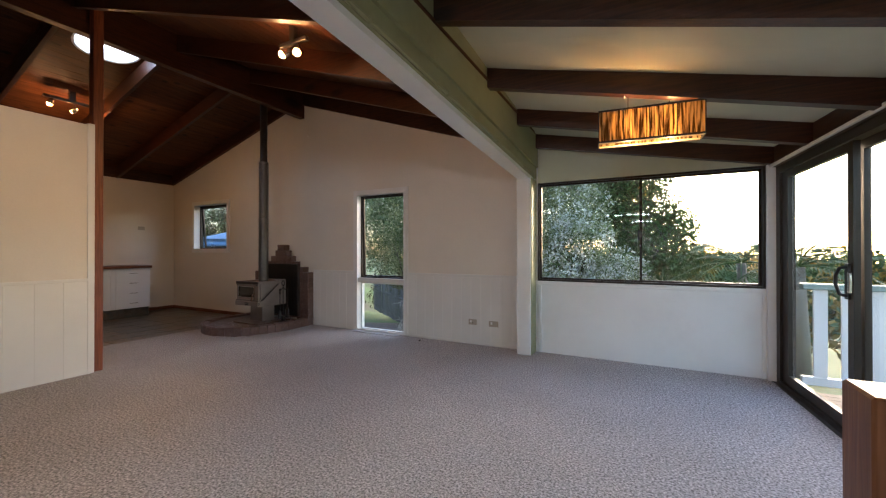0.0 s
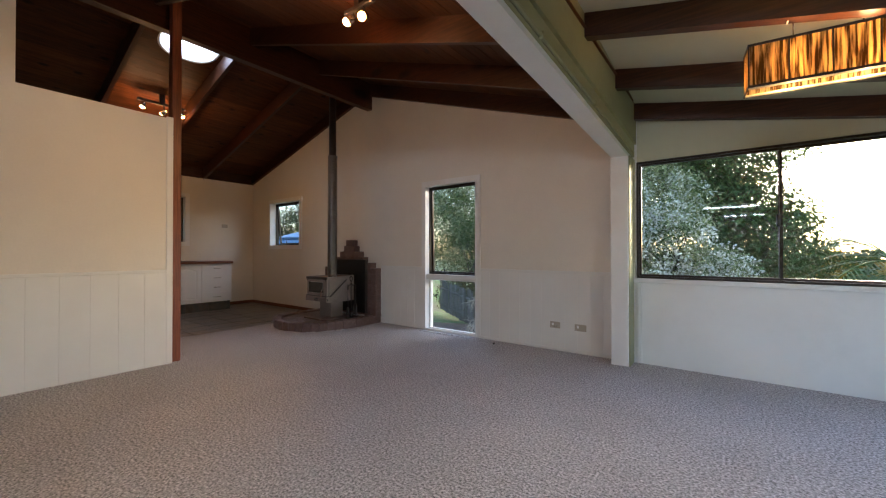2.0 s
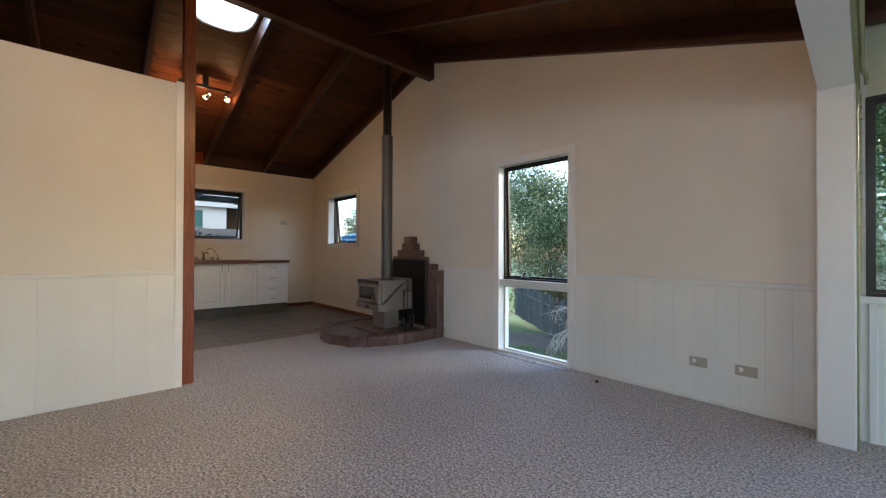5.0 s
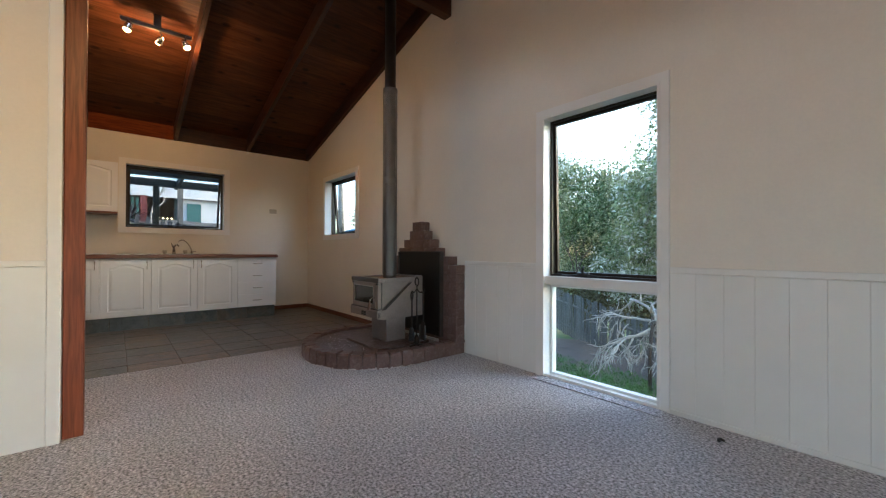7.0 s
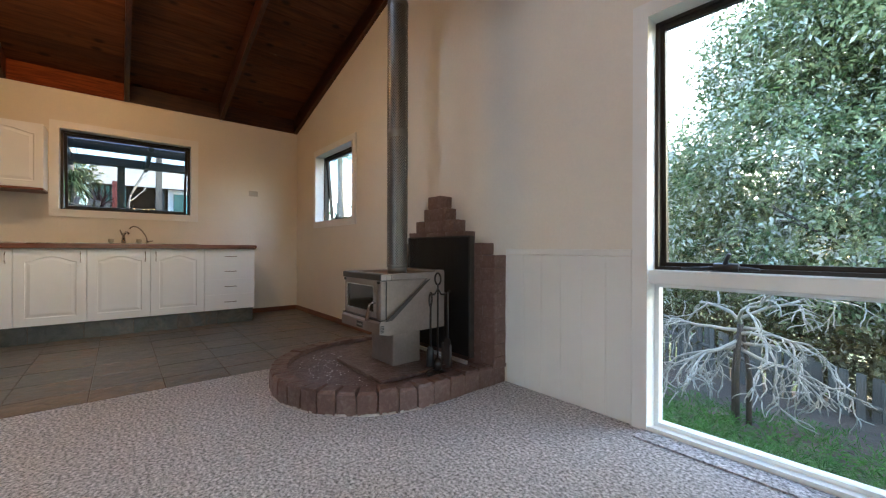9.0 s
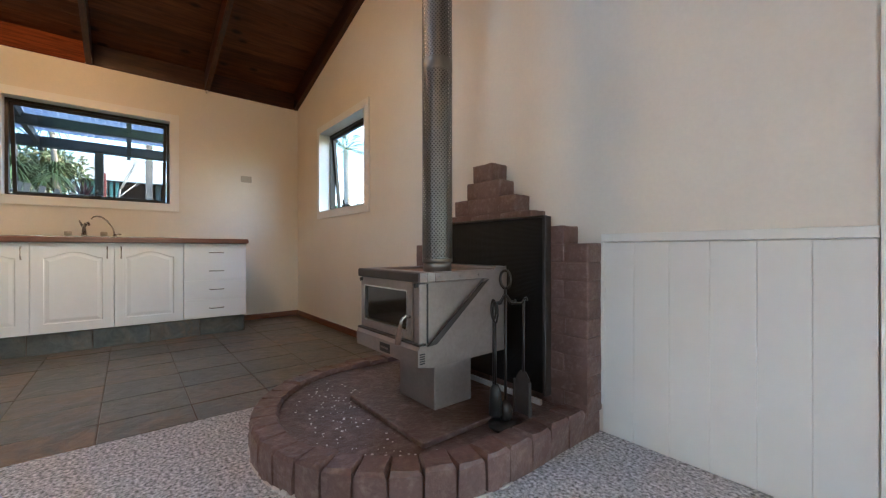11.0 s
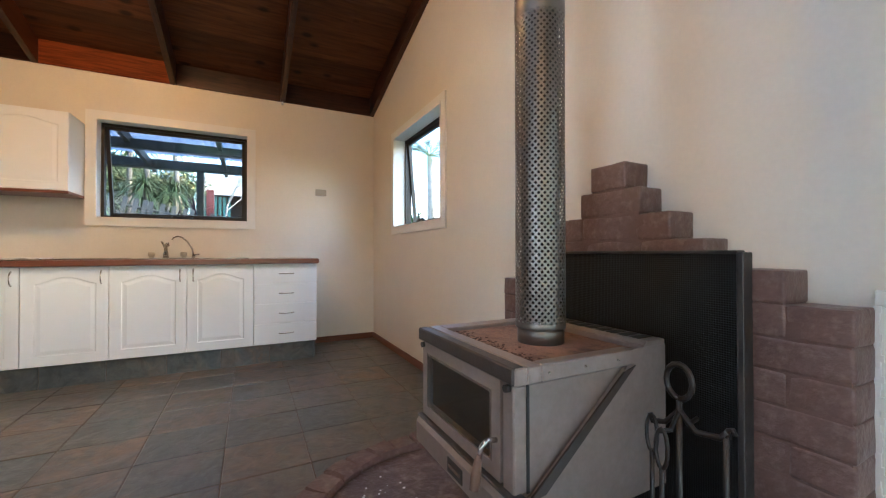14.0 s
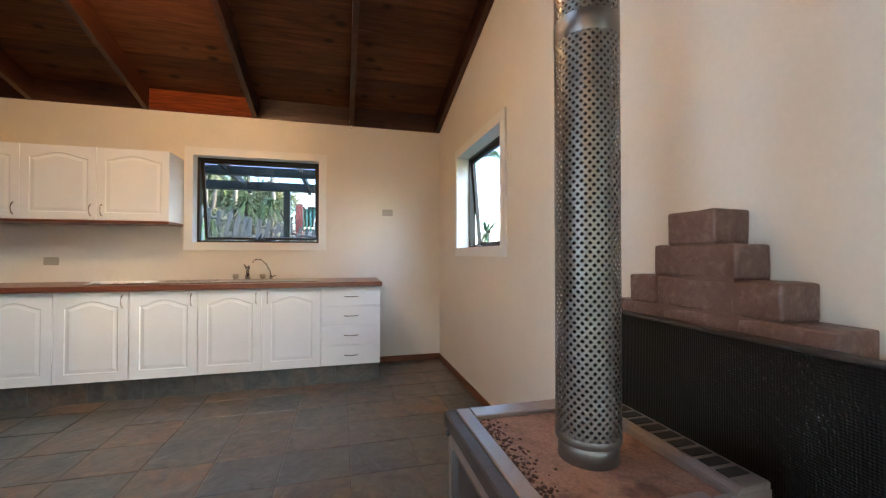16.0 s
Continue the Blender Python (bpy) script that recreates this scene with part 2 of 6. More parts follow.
def perforated_sheet(name):
    """Black steel sheet with a fine diagonal mesh of holes, 9 mm apart."""
    m = bpy.data.materials.new(name)
    m.use_nodes = True
    nt = m.node_tree
    N, L = nt.nodes.new, nt.links.new
    p = nt.nodes["Principled BSDF"]
    p.inputs["Metallic"].default_value, p.inputs["Roughness"].default_value = 0.4, 0.42
    sep = N("ShaderNodeSeparateXYZ")
    L(N("ShaderNodeTexCoord").outputs["Object"], sep.inputs[0])

    def math_node(op, a, b):
        n = N("ShaderNodeMath")
        n.operation = op
        for k, v in enumerate((a, b)):
            if v is None:
                continue
            if isinstance(v, float):
                n.inputs[k].default_value = v
            else:
                L(v, n.inputs[k])
        return n.outputs[0]

    waves = [math_node("SINE", math_node("MULTIPLY", math_node(op, sep.outputs["X"], sep.outputs["Z"]), 494.0), None) for op in ("ADD", "SUBTRACT")]
    hole = math_node("MULTIPLY", waves[0], waves[1])
    ramp = N("ShaderNodeValToRGB")
    ramp.color_ramp.elements[0].position, ramp.color_ramp.elements[1].position = 0.1, 0.3
    ramp.color_ramp.elements[0].color, ramp.color_ramp.elements[1].color = (0.012, 0.012, 0.012, 1), (0.003, 0.003, 0.003, 1)
    L(hole, ramp.inputs[0])
    L(ramp.outputs[0], p.inputs["Base Color"])
    b = N("ShaderNodeBump")
    b.invert = True
    b.inputs["Strength"].default_value, b.inputs["Distance"].default_value = 0.4, 0.002
    L(hole, b.inputs["Height"])
    L(b.outputs[0], p.inputs["Normal"])
    return m


BLACKP = perforated_sheet("black_heat_shield")
BLACKIRON = material("blackened_iron", (0.05, 0.045, 0.042), 0.38, metal=0.8, vary=0.2, scale=30, bump=0.2, bump_scale=90)
STOVEGLASS = material("sooty_stove_glass", (0.018, 0.014, 0.011), 0.08, vary=0.6, scale=6, spec=0.6)
PLASTIC = material("beige_switch_plastic", (0.40, 0.355, 0.285), 0.4, vary=0.03)
PLASTIC_PALE = material("pale_old_filler", (0.55, 0.5, 0.46), 0.8, vary=0.25, scale=25, bump=0.6, bump_scale=90)
GRIP = material("worn_brown_grip", (0.13, 0.075, 0.05), 0.5, vary=0.2, scale=30)
DARKP = material("black_plastic", (0.02, 0.02, 0.02), 0.4, vary=0.1)
GLASS = glass_mat("window_glass")
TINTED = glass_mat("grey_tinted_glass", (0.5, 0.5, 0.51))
CLEAR = bpy.data.materials.new("clear_glass_body")
CLEAR.use_nodes = True
_n = CLEAR.node_tree
_n.links.new(_n.nodes.new("ShaderNodeBsdfTransparent").outputs[0], _n.nodes["Material Output"].inputs[0])

# ---- mesh helpers ----
def box(bm, x0, y0, z0, x1, y1, z1):
    v = [bm.verts.new((x, y, z)) for z in (z0, z1) for x, y in ((x0, y0), (x1, y0), (x1, y1), (x0, y1))]
    for f in ((3, 2, 1, 0), (4, 5, 6, 7), (0, 1, 5, 4), (1, 2, 6, 5), (2, 3, 7, 6), (3, 0, 4, 7)):
        bm.faces.new([v[i] for i in f])
    return v


def boxes(*specs, bevel=0.0, seg=1):
    bm = bmesh.new()
    for s in specs:
        box(bm, *s)
    if bevel:
        bmesh.ops.bevel(bm, geom=bm.edges[:], offset=bevel, segments=seg, affect="EDGES", clamp_overlap=True)
    return bm


def prism(points, axis, a, b, bevel=0.0):
    """A flat outline pushed from a to b along an axis; points are the two other coordinates in order x, y, z."""
    bm = bmesh.new()

    def put(p, c):
        return {"x": (c, p[0], p[1]), "y": (p[0], c, p[1]), "z": (p[0], p[1], c)}[axis]
    lo, hi = [bm.verts.new(put(p, a)) for p in points], [bm.verts.new(put(p, b)) for p in points]
    n = len(points)
    bm.faces.new(lo[::-1])
    bm.faces.new(hi)
    for i in range(n):
        bm.faces.new((lo[i], lo[(i + 1) % n], hi[(i + 1) % n], hi[i]))
    bmesh.ops.recalc_face_normals(bm, faces=bm.faces)
    if bevel:
        bmesh.ops.bevel(bm, geom=bm.edges[:], offset=bevel, segments=2, affect="EDGES", clamp_overlap=True)
    return bm


def tube(bm, points, radius, n=8, cap=True):
    """A round bar along a line of points; radius is one number or one for each point."""
    pts = [Vector(p) for p in points]
    rad = [radius] * len(pts) if isinstance(radius, (int, float)) else radius
    rings, up = [], None
    for i, p in enumerate(pts):
        d = (pts[min(i + 1, len(pts) - 1)] - pts[max(i - 1, 0)]).normalized()
        if up is None:
            up = d.orthogonal().normalized()
        up = (up - d * up.dot(d)).normalized()
        side = d.cross(up)
        rings.append([bm.verts.new(p + (up * math.cos(6.28318 * k / n) + side * math.sin(6.28318 * k / n)) * rad[i]) for k in range(n)])
    for a, b in zip(rings, rings[1:]):
        for k in range(n):
            f = bm.faces.new((a[k], a[(k + 1) % n], b[(k + 1) % n], b[k]))
            f.smooth = True
    if cap:
        bm.faces.new(rings[0][::-1])
        bm.faces.new(rings[-1])
    return bm


def place_of(ob):
    p = Vector((0, 0, 0))
    while ob:
        p += ob.location
        ob = ob.parent
    return p


def part(name, bm, mat, parent=None, label="", kind=""):
    """Links a bmesh, drawn in world coordinates, as one mesh object, under a thing if there is one."""
    me = bpy.data.meshes.new(name)
    if parent:
        bmesh.ops.translate(bm, verts=bm.verts, vec=-place_of(parent))
    bm.to_mesh(me)
    bm.free()
    me.materials.append(mat)
    ob = new(name, me)
    if parent:
        ob.parent = parent
    return tagged(ob, label, kind=kind)


def thing(name, place, label, category, group=""):
    ob = new(name)
    ob.location = place
    ob.empty_display_size = 0.1
    return tagged(ob, label, category, group)


def structure(name, bm, mat, label="", category=""):
    return tagged(part(name, bm, mat), label, category, kind="structure")


# ---- the plan ----
XK, YG, XP = -8.575, 4.92, -4.60     # kitchen wall, gable wall, partition face
YS = -8.2                            # wall behind
XB = -1.0                            # beam between room and sunroom
RIDGE_X, SLOPE_L, SLOPE_R = -4.90, 0.291, 0.32


def rafter_low(x):
    """Height of the underside of the rafters."""
    return 2.57 + SLOPE_L * (x - XK) if x < RIDGE_X else 3.64 - SLOPE_R * (x - RIDGE_X)


def beam_low(y):
    return 2.035 + 0.06 * (4.7 - max(y, -1.0))


def sun_low(x, y):
    """Height of the underside of the sunroom rafters."""
    return 2.41 + 0.07 * (4.8 - max(y, 0.5)) * (1.25 - x) / 2.2 - 0.192 * (x + 0.92)


def wall_with_holes(u0, u1, z0, z1, holes, axis, a, b):
    """A wall from a to b in depth, with rectangular openings (u0, z0, u1, z1) through it."""
    us = sorted({u0, u1, *[h[0] for h in holes], *[h[2] for h in holes]})
    zs = sorted({z0, z1, *[h[1] for h in holes], *[h[3] for h in holes]})
    bm = bmesh.new()
    for i in range(len(us) - 1):
        for j in range(len(zs) - 1):
            cu, cz = (us[i] + us[i + 1]) / 2, (zs[j] + zs[j + 1]) / 2
            if any(h[0] < cu < h[2] and h[1] < cz < h[3] for h in holes):
                continue
            if axis == "y":
                box(bm, us[i], a, zs[j], us[i + 1], b, zs[j + 1])
            else:
                box(bm, a, us[i], zs[j], b, us[i + 1], zs[j + 1])
    bmesh.ops.remove_doubles(bm, verts=bm.verts, dist=1e-5)
    bm.verts.index_update()
    seen, doomed = {}, []
    for f in bm.faces:
        seen.setdefault(tuple(sorted(v.index for v in f.verts)), []).append(f)
    for fs in seen.values():
        if len(fs) > 1:
            doomed += fs
    bmesh.ops.delete(bm, geom=doomed, context="FACES_ONLY")
    return bm


TW = (-3.648, 0.0, -2.785, 2.045)       # tall window
SW = (-7.835, 1.225, -6.765, 2.115)         # small window
KW = (2.41, 1.285, 3.615, 2.175)         # kitchen window
BW = (-0.905, 0.845, 1.225, 2.0)         # sunroom window

# gable wall: a straight part below and a gable above
wall_north = structure("wall_north", wall_with_holes(XK, -1.09, -0.2, 2.44, [TW, SW], "y", YG, YG + 0.16), CREAM, "cream painted gable wall with boarded lower part")
top = [(XK - 0.2, 2.44), (-1.09, 2.44), (-1.09, rafter_low(-1.09) + 0.02), (RIDGE_X, rafter_low(RIDGE_X) + 0.1), (XK - 0.2, rafter_low(XK) + 0.02)]
part("gable", prism(top, "y", YG, YG + 0.16), CREAM, wall_north)
wall_west = structure("wall_west", wall_with_holes(YS, YG + 0.16, -0.2, 2.64, [KW], "x", XK - 0.16, XK), CREAM, "cream painted kitchen wall")
wall_south = structure("wall_south", boxes((XK - 0.16, YS - 0.16, -0.2, 3.0, YS, 4.2)), CREAM, "plain cream wall closing the rooms")
floor = structure("floor", boxes((-5.84, YS, -0.2, 1.40, YG + 0.01, 0)), CARPET, "grey loop pile carpet")
kitchen_floor = structure("kitchen_floor", boxes((XK, YS, -0.2, -5.84, YG + 0.01, -0.004)), GROUT, "dark slate tiled floor")

# partition, with a high part further back
partition = structure("partition", boxes((-4.72, 1.055, 0, XP, 2.075, 2.43)), CREAM, "low cream partition with boarded lower part")
part("high_wall", boxes((-4.72, YS, 0, XP, 1.055, 3.72)), CREAM, partition)
part("end_trim", boxes((-4.725, 2.06, 0, XP + 0.012, 2.115, 2.445), bevel=0.004), WHITE, partition)

# roof boards, one mesh for each slope
def roof(side):
    bm = bmesh.new()
    x0, x1 = (XK - 0.5, RIDGE_X + 0.02) if side == "left" else (RIDGE_X - 0.02, -0.9)
    n = int((x1 - x0) / 0.137)
    hole = (-5.78, 2.255, -5.12, 2.915)
    for i in range(n + 1):
        a, b = x0 + i * 0.137, min(x0 + i * 0.137 + 0.134, x1)
        if b <= a:
            continue
        runs = [(YS, YG + 0.5)]
        if side == "left" and b > hole[0] and a < hole[2]:
            runs = [(YS, hole[1]), (hole[3], YG + 0.5)]
        for y0, y1 in runs:
            vs = box(bm, a, y0, 0, b, y1, 0.02)
            for v in vs:
                v.co.z += rafter_low(v.co.x) + 0.2
        vs = box(bm, b - 0.002, YS, 0.006, b + 0.008, hole[1] if len(runs) > 1 else YG + 0.5, 0.02)
        for v in vs:
            v.co.z += rafter_low(v.co.x) + 0.2
    return bm


structure("ceiling_west", roof("left"), DARKWOOD_Y, "dark stained knotty board ceiling")
structure("ceiling_east", roof("right"), DARKWOOD_Y, "dark stained knotty board ceiling")


def sloped_rafter(name, x0, x1, y, width=0.045, depth=0.2):
    low = [(x0, rafter_low(x0)), (x1, rafter_low(x1))]
    pts = low + [(x1, rafter_low(x1) + depth), (x0, rafter_low(x0) + depth)]
    return structure(name, prism(pts, "y", y - width / 2, y + width / 2), DARKWOOD_X, "dark stained timber rafter", "rafter")


RAFTERS = [YS + 0.03] + [-7.5 + 0.958 * k for k in range(7)] + [-0.8, 0.16, 1.12, 2.02, 2.975, 3.935, 4.895]
for y in RAFTERS:
    sloped_rafter("rafter", XK, -4.865, y)
    sloped_rafter("rafter", -4.755, -1.1, y)
for a, b in zip(RAFTERS, RAFTERS[1:]):
    # the bay by the spotlight gets the board with lamp glow painted in
    structure("eave_board", boxes((XK - 0.02, a + 0.024, 2.572, XK + 0.012, b - 0.024, 2.80)), EAVE_LIT if abs(a - 2.02) < 0.01 else DARKWOOD_B, "stained board between rafter ends", "board")
structure("ridge_beam", boxes((-4.865, YS, 3.385, -4.762, YG, 3.86), bevel=0.004), DARKWOOD_B, "dark stained timber ridge beam", "beam")
structure("timber_post", boxes((-4.725, 2.117, 0, -4.632, 2.20, 3.7), bevel=0.004), REDPOST, "red-brown stained timber post at the partition end", "post")

# beam between room and sunroom, white below and olive towards the sunroom
def beam(x0, x1, lift0, lift1, y1=4.93):
    bm = boxes((x0, -1.0, 0, x1, y1, 1), (x0, YS, 0, x1, -1.0, 1))
    for v in bm.verts:
        v.co.z = beam_low(v.co.y) + (lift1 if v.co.z > 0.5 else lift0)
    return bm


header_beam = structure("header_beam", beam(-1.09, -0.945, 0, 0.75), WHITE, "painted beam, white below and olive on the sunroom side", "beam")
part("olive_face", beam(-0.944, -0.925, 0.035, 0.16), OLIVE, header_beam)
part("olive_board", beam(-0.944, -0.905, 0.163, 0.74), OLIVE, header_beam)
structure("corner_post", boxes((-1.10, 4.70, 0, -0.94, YG + 0.16, 2.05), bevel=0.006), WHITE, "white painted timber post", "post")

# sunroom: north wall, ceiling, rafters, door wall
wall_sunroom = structure("wall_sunroom", wall_with_holes(-0.94, 1.30, -0.2, 2.8, [BW], "y", YG + 0.0, YG + 0.12), WHITE, "white sunroom wall below a wide window")
bm = boxes(*[(-0.93, 0.5 + k * 0.4, 0, 1.6, 0.9 + k * 0.4, 0.03) for k in range(12)], (-0.93, YS, 0, 1.6, 0.5, 0.03))
bmesh.ops.remove_doubles(bm, verts=bm.verts, dist=1e-5)
for v in bm.verts:
    v.co.z += sun_low(v.co.x, v.co.y) + 0.155
structure("ceiling_sunroom", bm, OLIVE_CEIL, "pale olive painted sheet ceiling")
for y in (4.84, 4.09, 3.265, 2.37, 1.45, 0.55, -0.35, -1.3, -2.2, -3.1, -4.4, -5.3, -6.9, -7.8):
    bm = boxes((-0.905, y - 0.035, 0, 1.42, y + 0.035, 0.16))
    for v in bm.verts:
        v.co.z = sun_low(v.co.x, y) + (0.17 if v.co.z > 0.1 else 0)
    structure("sunroom_rafter", bm, DARKWOOD_X, "dark stained sloping rafter", "rafter")

# ---- windows and doors ----
def ring(u0, z0, u1, z1, w, a, b, axis):
    """Four bars of width w round a rectangle, from a to b in depth."""
    bars = ((u0, z0, u1, z0 + w), (u0, z1 - w, u1, z1), (u0, z0 + w, u0 + w, z1 - w), (u1 - w, z0 + w, u1, z1 - w))
    out = []
    for p, q, r, s in bars:
        out.append((p, a, q, r, b, s) if axis == "y" else (a, p, q, b, r, s))
    return boxes(*out)


def slab(u0, z0, u1, z1, a, b, axis):
    return boxes((u0, a, z0, u1, b, z1) if axis == "y" else (a, u0, z0, b, u1, z1))


def swing(bm, axis, depth, z, degrees):
    """Turns a sash about its upper edge, its foot outwards."""
    if axis == "y":
        m = Matrix.Translation((0, depth, z)) @ Matrix.Rotation(radians(degrees), 4, "X") @ Matrix.Translation((0, -depth, -z))
    else:
        m = Matrix.Translation((depth, 0, z)) @ Matrix.Rotation(radians(degrees), 4, "Y") @ Matrix.Translation((-depth, 0, -z))
    bmesh.ops.transform(bm, matrix=m, verts=bm.verts)
    return bm


def glaze(name, bm, parent, inward, glass=GLASS):
    """A pane: the face towards the room is glass, the body clear."""
    pane = part(name, bm, glass, parent)
    pane.data.materials.append(CLEAR)
    for f in pane.data.polygons:
        f.material_index = 0 if f.normal.dot(Vector(inward)) > 0.7 else 1
    pane.visible_shadow = False
    return pane


def winder(parent, u, depth, z, axis, s):
    def q(a, b, c):
        return (u + a, depth + s * b, z + c) if axis == "y" else (depth + s * b, u + a, z + c)
    bm = bmesh.new()
    tube(bm, [q(-0.17, 0.0, 0.004), q(-0.05, 0.0, 0.008), q(0.03, 0.0, 0.012), q(0.12, 0.0, 0.008)], [0.006, 0.01, 0.012, 0.007], 6)
    tube(bm, [q(-0.04, 0.0, 0.014), q(0.05, 0.0, 0.014)], 0.02, 8)
    tube(bm, [q(0.0, 0.0, 0.02), q(0.01, -0.02, 0.05), q(0.025, -0.03, 0.075)], [0.012, 0.008, 0.009], 6)
    part("winder", bm, DARKP, parent, "black window winder")


def awning_window(name, hole, axis, face, out, open_angle, label):
    """White architrave and reveal, a bronze frame, and a sash hung at the top; out: +1 or -1, the way to the outside."""
    u0, z0, u1, z1 = hole
    w = tagged(new(name), label, "window", kind="structure")
    w.location = ((u0 + u1) / 2, face, z0) if axis == "y" else (face, (u0 + u1) / 2, z0)
    part("architrave", ring(u0 - 0.062, z0 - 0.062, u1 + 0.062, z1 + 0.062, 0.062, face - out * 0.016, face, axis), WHITE, w, "white painted architrave")
    part("reveal", ring(u0 - 0.001, z0 - 0.001, u1 + 0.001, z1 + 0.001, 0.016, face - out * 0.022, face + out * 0.15, axis), WHITE, w)
    d = face + out * 0.10
    part("window_frame", ring(u0 + 0.015, z0 + 0.015, u1 - 0.015, z1 - 0.015, 0.022, d, d + out * 0.06, axis), ALU, w, "bronze aluminium frame")
    s0, t0, s1, t1 = u0 + 0.037, z0 + 0.037, u1 - 0.037, z1 - 0.037
    turn = open_angle * (1 if out > 0 else -1) if axis == "y" else open_angle * (1 if out < 0 else -1)
    sash = part("sash", swing(ring(s0, t0, s1, t1, 0.027, d + out * 0.02, d + out * 0.05, axis), axis, d + out * 0.035, t1, turn), ALU, w, "bronze sash, pushed open")
    glaze("pane", swing(slab(s0 + 0.022, t0 + 0.022, s1 - 0.022, t1 - 0.022, d + out * 0.032, d + out * 0.037, axis), axis, d + out * 0.035, t1, turn), sash, (0, -out, 0) if axis == "y" else (-out, 0, 0), GLASS if axis == "y" else TINTED)
    winder(w, (u0 + u1) / 2, face + out * 0.045, z0 + 0.026, axis, out)
    return w


awning_window("window_kitchen", KW, "x", XK, -1, 11, "bronze awning window, pushed open, over the sink")
awning_window("window_small", SW, "y", YG, 1, 4.5, "small bronze awning window, pushed open")

w = tagged(new("window_tall"), "tall window, bronze sash above a fixed white-framed pane", "window", kind="structure")
w.location = (-3.19, YG, 0)
u0, z0, u1, z1 = TW
part("architrave", ring(u0 - 0.06, -0.03, u1 + 0.055, z1 + 0.06, 0.056, YG - 0.018, YG, "y"), WHITE, w, "white painted architrave")
part("reveal", ring(u0 - 0.004, z0 - 0.012, u1 + 0.004, z1 + 0.004, 0.018, YG - 0.024, YG + 0.155, "y"), WHITE, w)
part("mid_rail", boxes((u0 + 0.014, YG - 0.006, 0.725, u1 - 0.014, YG + 0.14, 0.792), bevel=0.004), WHITE, w, "white painted transom")
part("window_frame", ring(u0 + 0.014, 0.792, u1 - 0.014, z1 - 0.014, 0.016, YG + 0.07, YG + 0.13, "y"), ALU, w, "bronze aluminium frame")
sash = part("sash", swing(ring(u0 + 0.03, 0.808, u1 - 0.03, z1 - 0.03, 0.02, YG + 0.09, YG + 0.12, "y"), "y", YG + 0.1, z1 - 0.04, 1.5), ALU, w)
glaze("pane", swing(slab(u0 + 0.046, 0.824, u1 - 0.046, z1 - 0.046, YG + 0.1, YG + 0.105, "y"), "y", YG + 0.1, z1 - 0.04, 1.5), sash, (0, -1, 0))
part("lower_frame", ring(u0 + 0.014, z0 + 0.005, u1 - 0.014, 0.725, 0.02, YG + 0.07, YG + 0.12, "y"), WHITE, w)
glaze("lower_pane", slab(u0 + 0.03, z0 + 0.02, u1 - 0.03, 0.71, YG + 0.09, YG + 0.095, "y"), w, (0, -1, 0))
winder(w, -3.33, YG + 0.03, 0.80, "y", 1)

w = tagged(new("window_sunroom"), "wide bronze sliding window in two panes", "window", kind="structure")
u0, z0, u1, z1 = BW
w.location = (0.16, YG, z0)
part("window_frame", ring(u0, z0, u1, z1, 0.02, YG - 0.012, YG + 0.09, "y"), ALU, w, "bronze aluminium frame")
for a, b, d in ((u0 + 0.02, 0.197, 0.02), (0.172, u1 - 0.02, 0.05)):
    sash = part("sash", ring(a, z0 + 0.02, b, z1 - 0.02, 0.02, YG + d, YG + d + 0.025, "y"), ALU, w)
    glaze("pane", slab(a + 0.015, z0 + 0.035, b - 0.015, z1 - 0.035, YG + d + 0.01, YG + d + 0.015, "y"), sash, (0, -1, 0))
part("catch", boxes((0.155, YG - 0.014, 1.32, 0.18, YG + 0.02, 1.42), bevel=0.004), DARKP, w, "black window catch")
part("sill_bead", boxes((u0 - 0.03, YG - 0.02, z0 - 0.045, u1 + 0.03, YG, z0 - 0.002), bevel=0.004), WHITE, w)
part("side_bead", boxes((u0 + 0.01, YG - 0.014, 0.0, u0 + 0.045, YG, z0 - 0.046), bevel=0.003), WHITE, w)
part("side_bead", boxes((u1 - 0.03, YG - 0.014, 0.0, u1 + 0.02, YG, z0 - 0.046), bevel=0.003), WHITE, w)
structure("olive_fascia", boxes((-0.90, YG - 0.006, 2.002, 1.27, YG - 0.001, 2.56)), OLIVE_CEIL, "olive painted panel above the window")
# old weatherboard ends beside the white post
wb = structure("weatherboards", boxes((-0.939, YG - 0.2, 0, -0.93, YG - 0.001, 2.04)), OLIVE, "edge of old olive weatherboards")
for i in range(15):
    z = 0.86 + i * 0.078
    part("weatherboard", prism([(YG - 0.06, z), (YG - 0.001, z), (YG - 0.001, z + 0.078)], "x", -0.929, -0.917), OLIVE_CEIL, wb)

# sliding doors on the east, a little out of square with the room
XD = 1.285


def skew(bm):
    for v in bm.verts:
        v.co.x += 0.06 * (4.9 - v.co.y)
    return bm


